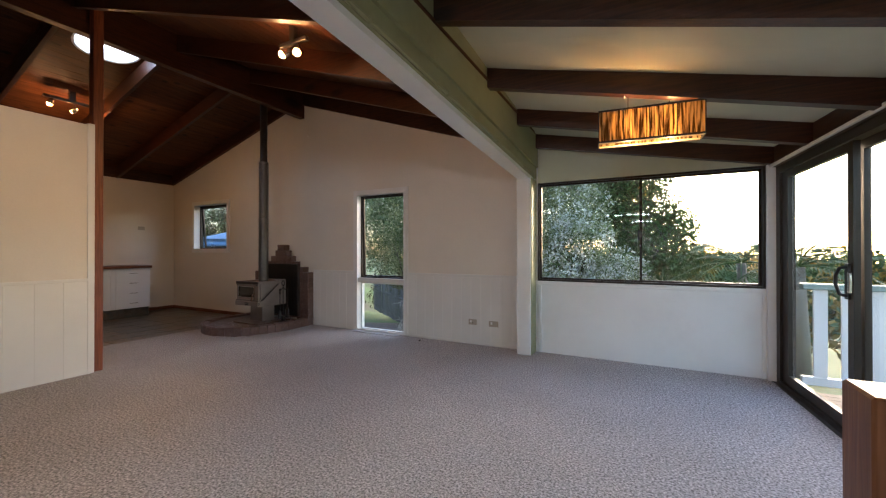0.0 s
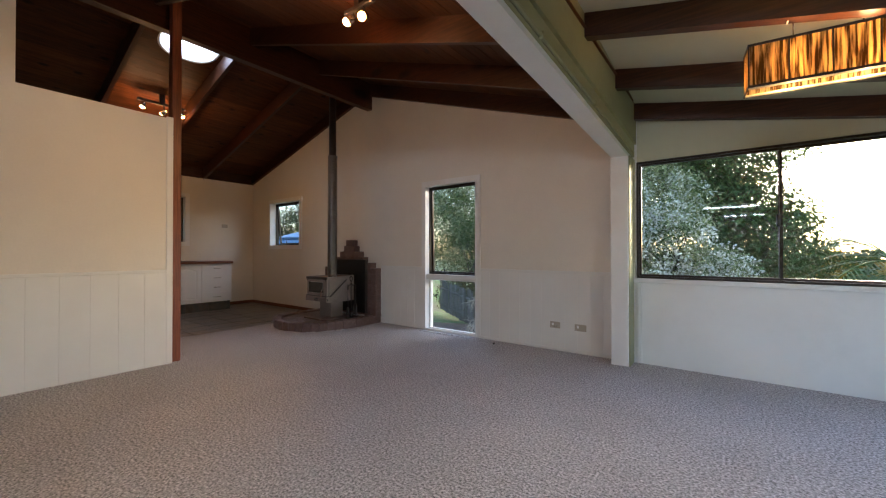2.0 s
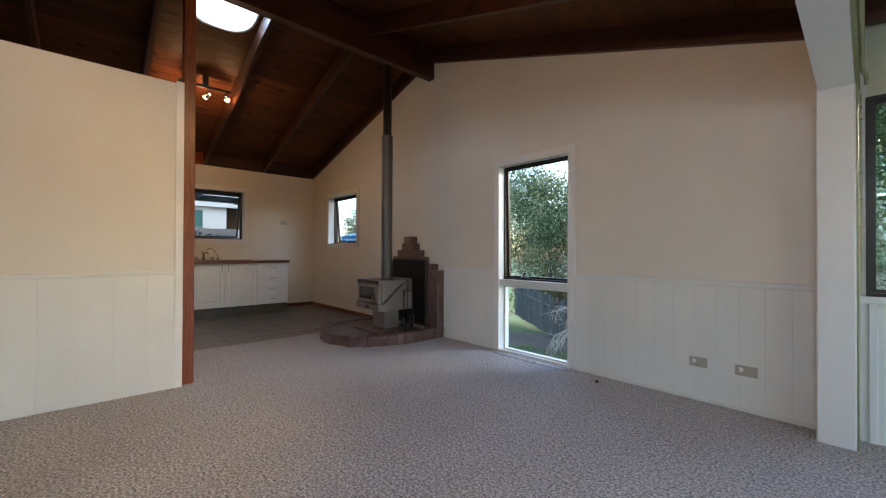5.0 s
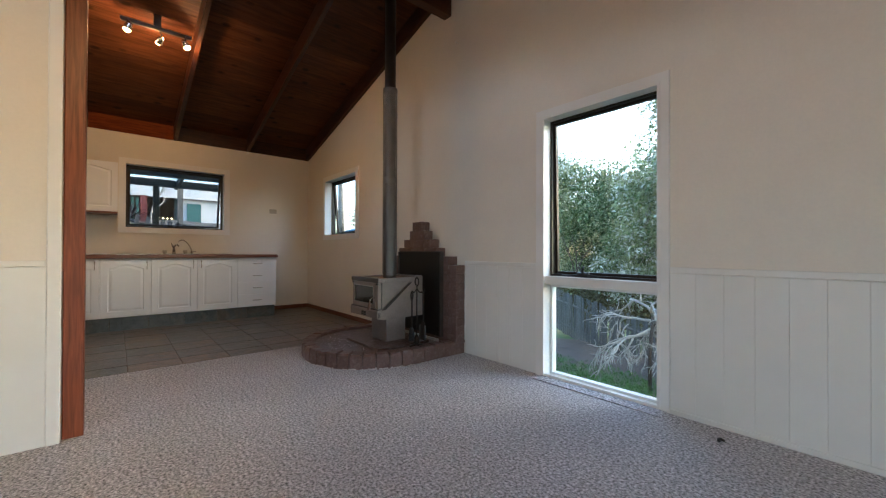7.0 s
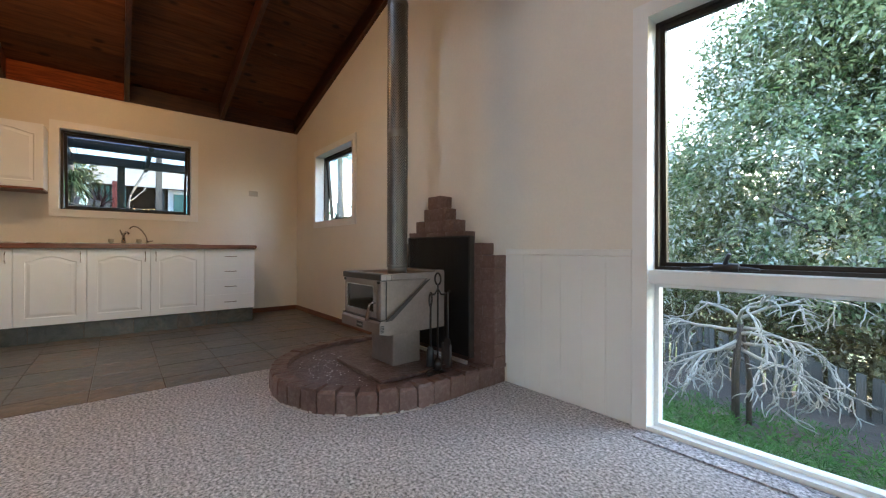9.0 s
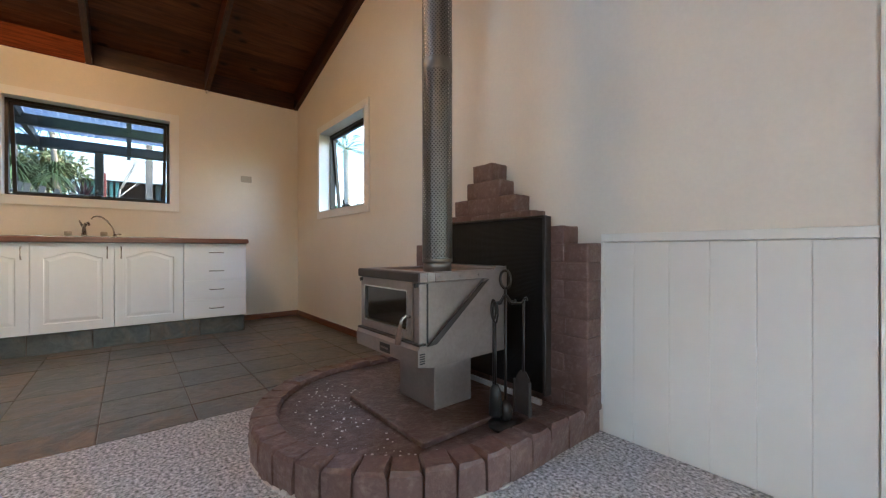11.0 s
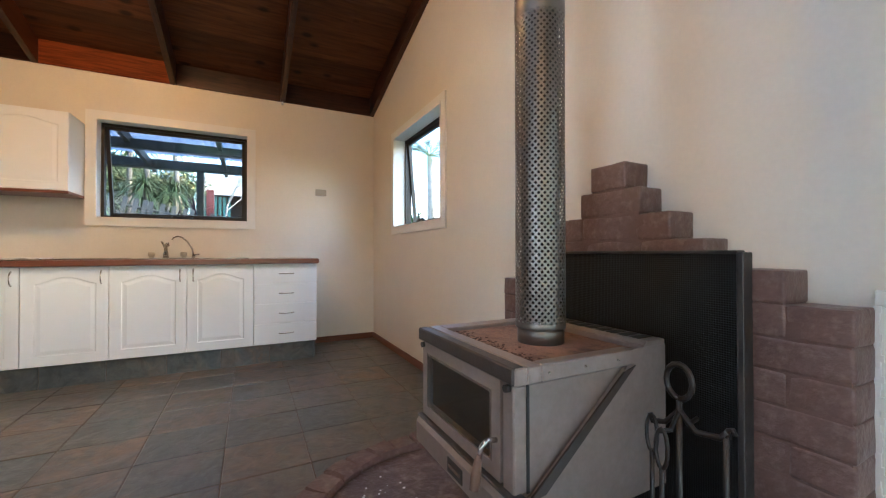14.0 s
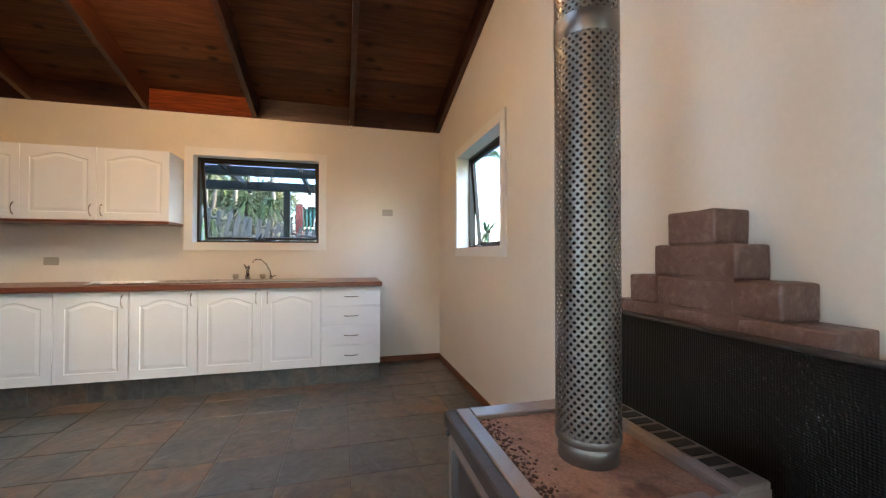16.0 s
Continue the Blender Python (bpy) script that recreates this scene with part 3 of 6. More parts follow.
door = tagged(new("sliding_door"), "bronze framed glass sliding doors to the deck", "door", kind="structure")
door.location = (XD, 3.6, 0)
part("door_frame", skew(boxes((XD, 1.5, 1.90, XD + 0.11, 4.86, 1.965), (XD, 1.5, 0, XD + 0.11, 4.86, 0.035), (XD, 4.78, 0.035, XD + 0.11, 4.86, 1.90), (XD, 1.5, 0.035, XD + 0.11, 1.57, 1.90))), ALU, door)
for a, b, d in ((3.67, 4.78, 0.02), (2.55, 3.71, 0.065), (1.57, 2.6, 0.02)):
    x, w_ = XD + d, 0.12 if b > 4 else 0.05
    sash = part("door_panel", skew(boxes((x, a, 0.036, x + 0.035, a + 0.065, 1.898), (x, b - w_, 0.036, x + 0.035, b, 1.898), (x, a + 0.065, 0.036, x + 0.035, b - w_, 0.12), (x, a + 0.065, 1.84, x + 0.035, b - w_, 1.898))), ALU, door)
    glaze("pane", skew(boxes((x + 0.014, a + 0.06, 0.115, x + 0.02, b - w_ + 0.005, 1.845))), sash, (-1, 0, 0))
bm = tube(bmesh.new(), [(XD + 0.015, 3.72, 0.91), (XD - 0.02, 3.735, 0.92), (XD - 0.032, 3.75, 0.98), (XD - 0.032, 3.75, 1.04), (XD - 0.02, 3.735, 1.09), (XD + 0.015, 3.72, 1.10)], 0.011, 8)
box(bm, XD + 0.008, 3.70, 0.89, XD + 0.022, 3.745, 1.12)
part("door_handle", skew(bm), DARKP, door, "black pull handle")
part("lock", skew(boxes((XD + 0.004, 3.68, 0.93, XD + 0.02, 3.705, 1.06), bevel=0.003)), CHROME, door)
wall_east = structure("wall_east", skew(boxes((XD - 0.01, YS, -0.2, XD + 0.12, 1.5, 2.9))), CREAM, "plain cream wall")
structure("door_stud", boxes((1.225, 4.862, 0, 1.30, YG, 2.0), bevel=0.003), WHITE, "white painted corner stud")
structure("door_plate", skew(boxes((XD - 0.03, YS, 1.968, XD + 0.12, YG, 2.4))), DARKWOOD_B, "dark stained plate above the sliding doors", "beam")
structure("plate_bead", skew(boxes((XD - 0.05, 1.5, 1.966, XD - 0.031, YG, 1.99))), WHITE, "pale bead under the plate", "trim")
structure("door_sill", skew(boxes((XD - 0.03, 1.5, -0.2, XD + 0.16, YG, 0.004))), ALU, "bronze door sill")

newel = structure("newel_post", boxes((0.462, 1.03, 0, 0.552, 1.12, 1.012), bevel=0.004), PINE, "clear finished knotty pine newel post", "post")

# ---- lower wall boards ----
def board_run(parent, axis, face, out, u0, u1, pitch, z0, z1):
    u = u0
    while u < u1 - 0.01:
        e = min(u + pitch, u1)
        if axis == "y":
            bm = boxes((u + 0.0004, face - 0.009, z0, e - 0.0004, face, z1), bevel=0.0016)
        else:
            bm = boxes((face, u + 0.0004, z0, face + 0.009, e - 0.0004, z1), bevel=0.0013)
        part("board", bm, PANEL, parent)
        u = e


board_run(wall_north, "y", YG - 0.0005, 1, -4.535, TW[0] - 0.062, 0.137, 0.004, 0.855)
board_run(wall_north, "y", YG - 0.0005, 1, TW[2] + 0.057, -1.10, 0.137, 0.004, 0.855)
part("chair_rail", boxes((-4.54, YG - 0.017, 0.857, TW[0] - 0.062, YG, 0.893), bevel=0.003), PANEL, wall_north)
part("chair_rail", boxes((TW[2] + 0.057, YG - 0.017, 0.857, -1.10, YG, 0.893), bevel=0.003), PANEL, wall_north)
part("floor_bead", boxes((TW[2] + 0.057, YG - 0.02, 0, -1.10, YG - 0.0098, 0.03), bevel=0.003), PANEL, wall_north)
board_run(partition, "x", XP + 0.0005, 1, YS + 0.05, 2.06, 0.193, 0.004, 0.90)
part("chair_rail", boxes((XP, YS + 0.05, 0.902, XP + 0.017, 2.06, 0.932), bevel=0.003), PANEL, partition)
structure("baseboard_north", boxes((XK, YG - 0.016, -0.012, -5.93, YG - 0.0005, 0.06), bevel=0.003), REDSKIRT, "red-brown stained skirting")
structure("baseboard_west", boxes((XK, 4.2, -0.012, XK + 0.016, YG - 0.017, 0.06), bevel=0.003), REDSKIRT, "red-brown stained skirting")
# carpet turned up under the tall window
structure("carpet_flap", boxes((-3.66, YG - 0.13, 0.001, -2.74, YG - 0.02, 0.008), bevel=0.003), CARPET, "loose carpet edge under the tall window")

# conduit along the beam
bm = tube(bmesh.new(), [(-0.915, y, beam_low(y) + 0.05) for y in (-2.0, 0.0, 1.0, 2.0, 3.0, 4.0, 4.66)] + [(-0.90, 4.70, 2.06), (-0.90, 4.72, 2.02)], 0.011, 8)
part("conduit", bm, OLIVE, header_beam, "olive painted conduit")
for y in (0.9, 1.75, 2.55, 3.5):
    part("conduit_clip", boxes((-0.925, y - 0.015, beam_low(y) + 0.03, -0.9, y + 0.015, beam_low(y) + 0.07), bevel=0.004), OLIVE, header_beam)

# skylight dome with its frame
sk = thing("skylight", (-5.45, 2.585, rafter_low(-5.45) + 0.22), "round-cornered opal skylight set in the board ceiling", "skylight")


def rounded(cx, cy, hx, hy, r, n=6):
    pts = []
    for sx, sy, a0 in ((1, 1, 0), (-1, 1, 90), (-1, -1, 180), (1, -1, 270)):
        for k in range(n + 1):
            a = radians(a0 + 90 * k / n)
            pts.append((cx + sx * (hx - r) + r * math.cos(a), cy + sy * (hy - r) + r * math.sin(a)))
    return pts


def loft(loops, close=True):
    bm = bmesh.new()
    rings = [[bm.verts.new(p) for p in lp] for lp in loops]
    for a, b in zip(rings, rings[1:]):
        n = len(a)
        for k in range(n):
            bm.faces.new((a[k], a[(k + 1) % n], b[(k + 1) % n], b[k]))
    if close:
        bm.faces.new(rings[-1])
    bmesh.ops.recalc_face_normals(bm, faces=bm.faces)
    return bm


def on_roof(pts, lift):
    return [(x, y, rafter_low(x) + 0.2 + lift) for x, y in pts]


part("upstand", loft([on_roof(rounded(-5.45, 2.585, 0.32, 0.33, 0.25), -0.006), on_roof(rounded(-5.45, 2.585, 0.30, 0.31, 0.24), -0.006), on_roof(rounded(-5.45, 2.585, 0.30, 0.31, 0.24), 0.16)], False), WHITE, sk)
part("ceiling_trim", loft([on_roof([(-5.79 + 0.68 * a, 2.245 + 0.68 * b) for a, b in [(1, 0.5)] + [(1, 0.6 + 0.4 * k / 5) for k in range(1, 6)] + [(1 - k / 7, 1) for k in range(1, 8)] + [(0, 1 - k / 7) for k in range(1, 8)] + [(k / 7, 0) for k in range(1, 8)] + [(1, 0.0)][:1]], -0.003), on_roof(rounded(-5.45, 2.585, 0.31, 0.32, 0.245), -0.003)], False), DARKWOOD_Y, sk)
DOME = bpy.data.materials.new("opal_dome")
DOME.use_nodes = True
_n = DOME.node_tree
_t = _n.nodes.new("ShaderNodeBsdfTranslucent")
_t.inputs[0].default_value = (0.9, 0.92, 0.95, 1)
_n.links.new(_t.outputs[0], _n.nodes["Material Output"].inputs[0])
part("dome", loft([on_roof(rounded(-5.45, 2.585, 0.312, 0.325, 0.25), 0.012), on_roof(rounded(-5.45, 2.585, 0.27, 0.285, 0.21), 0.05), on_roof(rounded(-5.45, 2.585, 0.14, 0.15, 0.12), 0.09)]), DOME, sk, "opal acrylic dome")

# ---- kitchen ----
def arched_door(x, y0, y1, z0, z1, rise=0.05, edge=0.07, thick=0.018):
    """A cabinet door with a raised panel under an arch; the front looks to +x."""
    inner = []
    a, b, low, high = y0 + edge, y1 - edge, z0 + edge, z1 - edge
    for k in range(5):
        inner.append((a + (b - a) * k / 4, low, "b"))
    for k in range(1, 5):
        inner.append((b, low + (high - rise - low) * k / 5, "r"))
    for k in range(13):
        u = 1 - k / 12
        s = math.cos((u - 0.5) * 2 * math.pi) * 0.5 + 0.5
        inner.append((a + (b - a) * u, high - rise + rise * s ** 0.8, "t"))
    for k in range(4, 0, -1):
        inner.append((a, low + (high - rise - low) * k / 5, "l"))
    cy, cz = (a + b) / 2, (low + high) / 2

    def inset(d, x_):
        out = []
        for u, v, _ in inner:
            out.append((x_, u + (cy - u) / max(abs(cy - a), 1e-6) * d, v + (cz - v) / abs(cz - low) * d))
        return out
    outer = []
    for i, (u, v, s) in enumerate(inner):
        if s == "b":
            outer.append((x, y0 + (y1 - y0) * i / 4, z0))
        elif s == "t":
            outer.append((x, y0 + (y1 - y0) * (u - a) / (b - a), z1))
        else:
            outer.append((x, y1 if s == "r" else y0, v))
    back = [(x - thick, u, v) for _, u, v in outer]
    return loft([back, outer, inset(0, x), inset(0.006, x - 0.0045), inset(0.014, x - 0.0045), inset(0.035, x - 0.001)])


def bow_handle(x, y, z, upright=True, length=0.1):
    pts = []
    for k in range(9):
        t = k / 8
        d, s = 0.026 * math.sin(math.pi * t) ** 0.6, (t - 0.5) * length
        pts.append((x + d, y, z + s) if upright else (x + d, y + s, z))
    rr = [0.006 - 0.0025 * math.sin(math.pi * k / 8) for k in range(9)]
    return tube(bmesh.new(), pts, rr, 8)


FX = -7.945


def base_unit(y0, y1, handle, label):
    c = thing("base_cabinet", (-8.25, (y0 + y1) / 2, 0.165), label, "cabinet", "kitchen base cabinets")
    part("body", boxes((XK + 0.002, y0 + 0.001, 0.165, FX - 0.02, y1 - 0.001, 0.882)), CABINET, c)
    d = part("door", arched_door(FX, y0 + 0.003, y1 - 0.003, 0.17, 0.878), CABINET, c, "white arched raised-panel door")
    part("handle", bow_handle(FX, y1 - 0.045 if handle == "r" else y0 + 0.045, 0.80), CHROME, d, "chrome bow handle")
    return c


base_unit(3.168, 3.657, "l", "white base cabinet with an arched panel door under the sink")
base_unit(2.672, 3.168, "r", "white base cabinet with an arched panel door under the sink")
base_unit(2.182, 2.672, "r", "white base cabinet with an arched panel door")
base_unit(1.68, 2.182, "r", "white base cabinet with an arched panel door")
base_unit(1.19, 1.68, "l", "white base cabinet with an arched panel door")
base_unit(0.70, 1.19, "r", "white base cabinet with an arched panel door")

dr = thing("drawer_cabinet", (-8.25, 3.92, 0.165), "white cabinet with four drawers at the worktop end", "cabinet", "kitchen base cabinets")
part("body", boxes((XK + 0.002, 3.659, 0.165, FX - 0.02, 4.185, 0.882)), CABINET, dr)
for a, b in ((0.708, 0.878), (0.530, 0.704), (0.352, 0.526), (0.17, 0.348)):
    d = part("drawer", boxes((FX - 0.018, 3.661, a, FX, 4.187, b), bevel=0.004, seg=2), CABINET, dr)
    part("handle", bow_handle(FX, 3.925, (a + b) / 2, False, 0.12), CHROME, d, "chrome bow handle")

kick = structure("kick_board", boxes((XK + 0.002, 0.70, -0.012, -7.99, 4.17, 0.163)), GROUT, "slate faced plinth under the cabinets")
top_ = thing("worktop", (-8.25, 2.4, 0.884), "red-brown timber worktop on the base cabinets", "worktop")
part("top", boxes((XK + 0.001, 0.68, 0.884, -7.915, 4.205, 0.928), bevel=0.006, seg=2), COUNTER, top_)
sink = thing("sink", (-8.25, 2.95, 0.929), "stainless steel inset sink with drainer", "sink")
bm = boxes((-8.50, 2.25, 0.9285, -8.03, 3.62, 0.936), bevel=0.003)
part("rim", bm, CHROME, sink)
part("bowl", loft([[(x, y, 0.9365) for x, y in rounded(-8.25, 3.05, 0.19, 0.2, 0.06)], [(x, y, 0.939) for x, y in rounded(-8.25, 3.05, 0.18, 0.19, 0.06)], [(x, y, 0.9367) for x, y in rounded(-8.25, 3.05, 0.165, 0.175, 0.06)]]), STEEL, sink)
for k in range(7):
    part("drain_ridge", boxes((-8.44, 2.32 + k * 0.06, 0.9365, -8.1, 2.335 + k * 0.06, 0.940)), CHROME, sink)
tap = thing("sink_mixer_tap", (-8.42, 2.95, 0.936), "short chrome mixer tap behind the sink", "tap")
bm = tube(bmesh.new(), [(-8.42, 2.95, 0.936), (-8.42, 2.95, 0.98)], 0.022, 12)
tube(bm, [(-8.42, 2.95, 0.98), (-8.415, 2.95, 1.03), (-8.38, 2.965, 1.06), (-8.33, 2.98, 1.065), (-8.28, 2.99, 1.045)], [0.017, 0.014, 0.012, 0.011, 0.01], 10)
part("spout", bm, CHROME, tap)
part("lever", tube(bmesh.new(), [(-8.42, 2.945, 1.03), (-8.43, 2.93, 1.06), (-8.40, 2.92, 1.085)], [0.012, 0.009, 0.006], 8), CHROME, tap)
ft = thing("filter_tap", (-8.42, 3.13, 0.936), "slim gooseneck chrome filter tap", "tap")
bm = tube(bmesh.new(), [(-8.42, 3.16, 0.936), (-8.42, 3.16, 0.965)], 0.014, 10)
tube(bm, [(-8.42, 3.16, 0.965), (-8.42, 3.15, 1.02), (-8.42, 3.11, 1.09), (-8.41, 3.07, 1.125), (-8.40, 3.04, 1.132), (-8.395, 3.01, 1.12), (-8.39, 3.0, 1.10)], 0.0065, 8)
part("neck", bm, CHROME, ft)
part("lever", tube(bmesh.new(), [(-8.42, 3.16, 0.962), (-8.39, 3.21, 0.97)], 0.006, 6), CHROME, ft)
for y in (2.845, 3.085):
    kn = thing("tap_knob", (-8.42, y, 0.936), "beige tap knob behind the sink", "tap", "sink tap knobs")
    part("knob", tube(bmesh.new(), [(-8.42, y, 0.936), (-8.42, y, 0.95), (-8.42, y, 0.952), (-8.42, y, 0.985), (-8.42, y, 0.99)], [0.018, 0.016, 0.026, 0.026, 0.02], 12), PLASTIC, kn)
cloth = thing("folded_cloth", (-8.2, 2.0, 0.929), "crumpled pale cloth lying on the worktop", "cloth")
bm = bmesh.new()
bmesh.ops.create_grid(bm, x_segments=26, y_segments=18, size=0.5)
for v in bm.verts:
    x, y = v.co.x, v.co.y
    v.co = Vector((-8.2 + y * 0.3, 2.03 + x * 0.42, 0.932 + 0.018 * abs(noise.noise((x * 5, y * 5, 1)))+ 0.008 * noise.noise((x * 13, y * 13, 3)) + 0.006))
bmesh.ops.solidify(bm, geom=bm.faces[:], thickness=0.004)
part("fabric", bm, WHITE, cloth)


def wall_unit(y0, y1, handle):
    c = thing("wall_cabinet", (-8.4, (y0 + y1) / 2, 1.47), "white wall cabinet with an arched panel door", "cabinet", "kitchen wall cabinets")
    part("body", boxes((XK + 0.002, y0 + 0.001, 1.475, -8.262, y1 - 0.001, 2.10)), CABINET, c)
    part("bottom_rail", boxes((XK + 0.002, y0, 1.452, -8.245, y1, 1.474), bevel=0.003), COUNTER, c, "red-brown bottom strip")
    d = part("door", arched_door(-8.243, y0 + 0.002, y1 - 0.002, 1.477, 2.10, 0.045, 0.06), CABINET, c, "white arched raised-panel door")
    part("handle", bow_handle(-8.243, y1 - 0.04 if handle == "r" else y0 + 0.04, 1.56), CHROME, d, "chrome bow handle")


wall_unit(1.797, 2.342, "l")
wall_unit(1.265, 1.797, "r")
wall_unit(0.73, 1.265, "r")


def plate(place, axis, wid, hgt, holes, label):
    s = thing("power_outlet" if holes else "wall_switch", place, label, "socket" if holes else "switch")
    x, y, z = place
    if axis == "x":
        part("plate", boxes((x, y - wid / 2, z - hgt / 2, x + 0.009, y + wid / 2, z + hgt / 2), bevel=0.003, seg=2), PLASTIC, s)
        part("rocker", boxes((x + 0.009, y - wid * 0.3, z - hgt * 0.2, x + 0.012, y - wid * 0.1, z + hgt * 0.25), bevel=0.001), PLASTIC, s)
        part("rocker", boxes((x + 0.009, y + wid * 0.1, z - hgt * 0.2, x + 0.012, y + wid * 0.3, z + hgt * 0.25), bevel=0.001), PLASTIC, s)
    else:
        part("plate", boxes((x - wid / 2, y - 0.009, z - hgt / 2, x + wid / 2, y, z + hgt / 2), bevel=0.003, seg=2), PLASTIC, s)
        part("rocker", boxes((x - wid * 0.3, y - 0.012, z - hgt * 0.1, x - wid * 0.12, y - 0.009, z + hgt * 0.3), bevel=0.001), WHITE, s)
        if holes:
            for dx in (-0.02, 0.02, 0.0):
                part("slot", boxes((x + dx - 0.002, y - 0.0105, z - hgt * 0.25 - (0.008 if dx == 0 else 0), x + dx + 0.002, y - 0.009, z - hgt * 0.05)), DARKP, s)


plate((XK, 4.324, 1.64), "x", 0.115, 0.072, False, "beige plastic switch plate on the kitchen wall")
plate((XK, 1.293, 1.118), "x", 0.115, 0.072, False, "beige plastic power point above the worktop")
plate((-1.742, YG - 0.0095, 0.284), "y", 0.115, 0.072, True, "beige plastic power point on the boarded wall")
plate((-1.459, YG - 0.0095, 0.28), "y", 0.125, 0.072, False, "beige plastic wall plate beside the power point")

# small odds and ends
hk = thing("wall_hook", (-4.671, YG, 3.074), "tiny pale hook high on the gable wall", "hook")
part("hook", tube(bmesh.new(), [(-4.671, YG, 3.074), (-4.671, YG - 0.02, 3.072), (-4.671, YG - 0.024, 3.085)], 0.006, 8), WHITE, hk)
cb = thing("cable_stub", (-2.43, 4.72, 0.0), "short black cable stub poking through the carpet", "cable")
part("stub", tube(bmesh.new(), [(-2.43, 4.72, -0.005), (-2.43, 4.72, 0.012), (-2.42, 4.715, 0.018), (-2.405, 4.71, 0.016)], [0.009, 0.009, 0.008, 0.006], 8), DARKP, cb)
for y, z in ((3.93, 2.576),):
    st_ = thing("light_stud", (XK + 0.02, y, z - 0.02), "small pale stud at a rafter end", "stud", "rafter end studs")
    part("stud", tube(bmesh.new(), [(XK + 0.0, y, 2.553), (XK + 0.03, y, 2.556), (XK + 0.04, y, 2.556)], [0.014, 0.014, 0.008], 8), WHITE, st_)

# ---- hearth, brick back and wood heater ----
HC, HR, HZ = (-5.225, 4.30), 0.675, 0.128     # centre, radius and height of the round hearth
hearth = thing("brick_hearth", (HC[0], HC[1], 0), "low round hearth edged with brown painted bricks", "hearth")


def hearth_line(r):
    pts = [(HC[0] + r, YG - 0.003)]
    pts += [(HC[0] + r * math.cos(radians(-a)), HC[1] + r * math.sin(radians(-a))) for a in range(0, 181, 6)]
    return pts + [(HC[0] - r, YG - 0.003)]


part("slab", prism(hearth_line(HR - 0.06), "z", 0.0, HZ - 0.028), HEARTH, hearth, "worn brown painted hearth slab")


def hearth_brick(i, cx, cy, ang, width):
    rnd = random.Random(i)
    bm = bmesh.new()
    w, d, h = width / 2 - 0.003, 0.055, HZ + rnd.uniform(-0.006, 0.004)
    n0 = []
    for z, s in ((0.0, 1.0), (h * 0.5, 1.0), (h - 0.014, 1.0), (h, 0.84)):
        lp = []
        for px, py in ((-w, -d), (0, -d), (w, -d), (w, 0), (w, d), (0, d), (-w, d), (-w, 0)):
            j = 0.003
            lp.append((px * s + rnd.uniform(-j, j), py * s + rnd.uniform(-j, j), z + (rnd.uniform(-j, j) if z else 0)))
        n0.append(lp)
    b2 = loft(n0)
    for v in b2.verts:
        c, s = math.cos(ang), math.sin(ang)
        v.co.x, v.co.y = cx + v.co.x * c - v.co.y * s, cy + v.co.x * s + v.co.y * c
    for f in b2.faces:
        f.smooth = False
    bm.free()
    part("brick", b2, BRICK, hearth)


n_arc = 19
for i in range(n_arc):
    a = math.pi * (i + 0.5) / n_arc
    r = HR - 0.055
    hearth_brick(i, HC[0] + r * math.cos(-a), HC[1] + r * math.sin(-a), -a + math.pi / 2, math.pi * (HR - 0.02) / n_arc)
for i in range(5):
    y = HC[1] + 0.062 + i * 0.122
    hearth_brick(50 + i, HC[0] + HR - 0.055, y, math.pi / 2, 0.124)
    hearth_brick(70 + i, HC[0] - HR + 0.055, y, math.pi / 2, 0.124)
part("mortar", prism(hearth_line(HR - 0.014), "z", 0.0, HZ - 0.03), MORTAR, hearth)

# ragged filler where the hearth meets the carpet
rf = random.Random(12)
bm = bmesh.new()
for k in range(150):
    a = -math.pi * (k + rf.random()) / 150
    if rf.random() < 0.45:
        continue
    w_, h_ = rf.uniform(0.008, 0.022), rf.uniform(0.004, 0.016)
    q = [(HC[0] + (HR + d_) * math.cos(a + s_ * w_ / HR), HC[1] + (HR + d_) * math.sin(a + s_ * w_ / HR)) for d_, s_ in ((-0.012, -1), (0.007, -0.8), (0.007, 0.8), (-0.012, 1))]
    lo, hi = [bm.verts.new((u, v, 0.0)) for u, v in q], [bm.verts.new((u, v, h_ * rf.uniform(0.4, 1))) for u, v in q]
    bm.faces.new(hi)
    for i in range(4):
        bm.faces.new((lo[i], lo[(i + 1) % 4], hi[(i + 1) % 4], hi[i]))
part("filler_edge", bm, PLASTIC_PALE, hearth, "ragged pale filler at the carpet", "stuff")

# stepped brick back
BY = 4.80
back = thing("brick_chimney_back", (-5.18, 4.86, HZ - 0.03), "stepped brown painted brick back behind the wood heater", "brickwork")
rows = []
tops = [0.852, 0.934, 1.022, 1.112, 1.205, 1.30]
halves = [0.64, 0.52, 0.335, 0.235, 0.13, 0.076]
z = 0.1
while z < 0.852 - 0.03:
    rows.append((z, z + 0.08355, 0.64))
    z += 0.08355
for k in range(1, 6):
    rows.append((tops[k - 1], tops[k], halves[k]))
BCX = -5.18
steps = [(BCX + halves[0] - 0.006, 0.1)]
for k in range(6):
    steps += [(BCX + halves[k] - 0.006, (tops[k - 1] - 0.006) if k else 0.1), (BCX + halves[k] - 0.006, tops[k] - 0.006)]
outline = steps[1:] + [(2 * BCX - u, v) for u, v in reversed(steps[1:])]
part("core", prism(outline, "y", BY - 0.0022, YG - 0.002), MORTAR, back)
rb = random.Random(7)


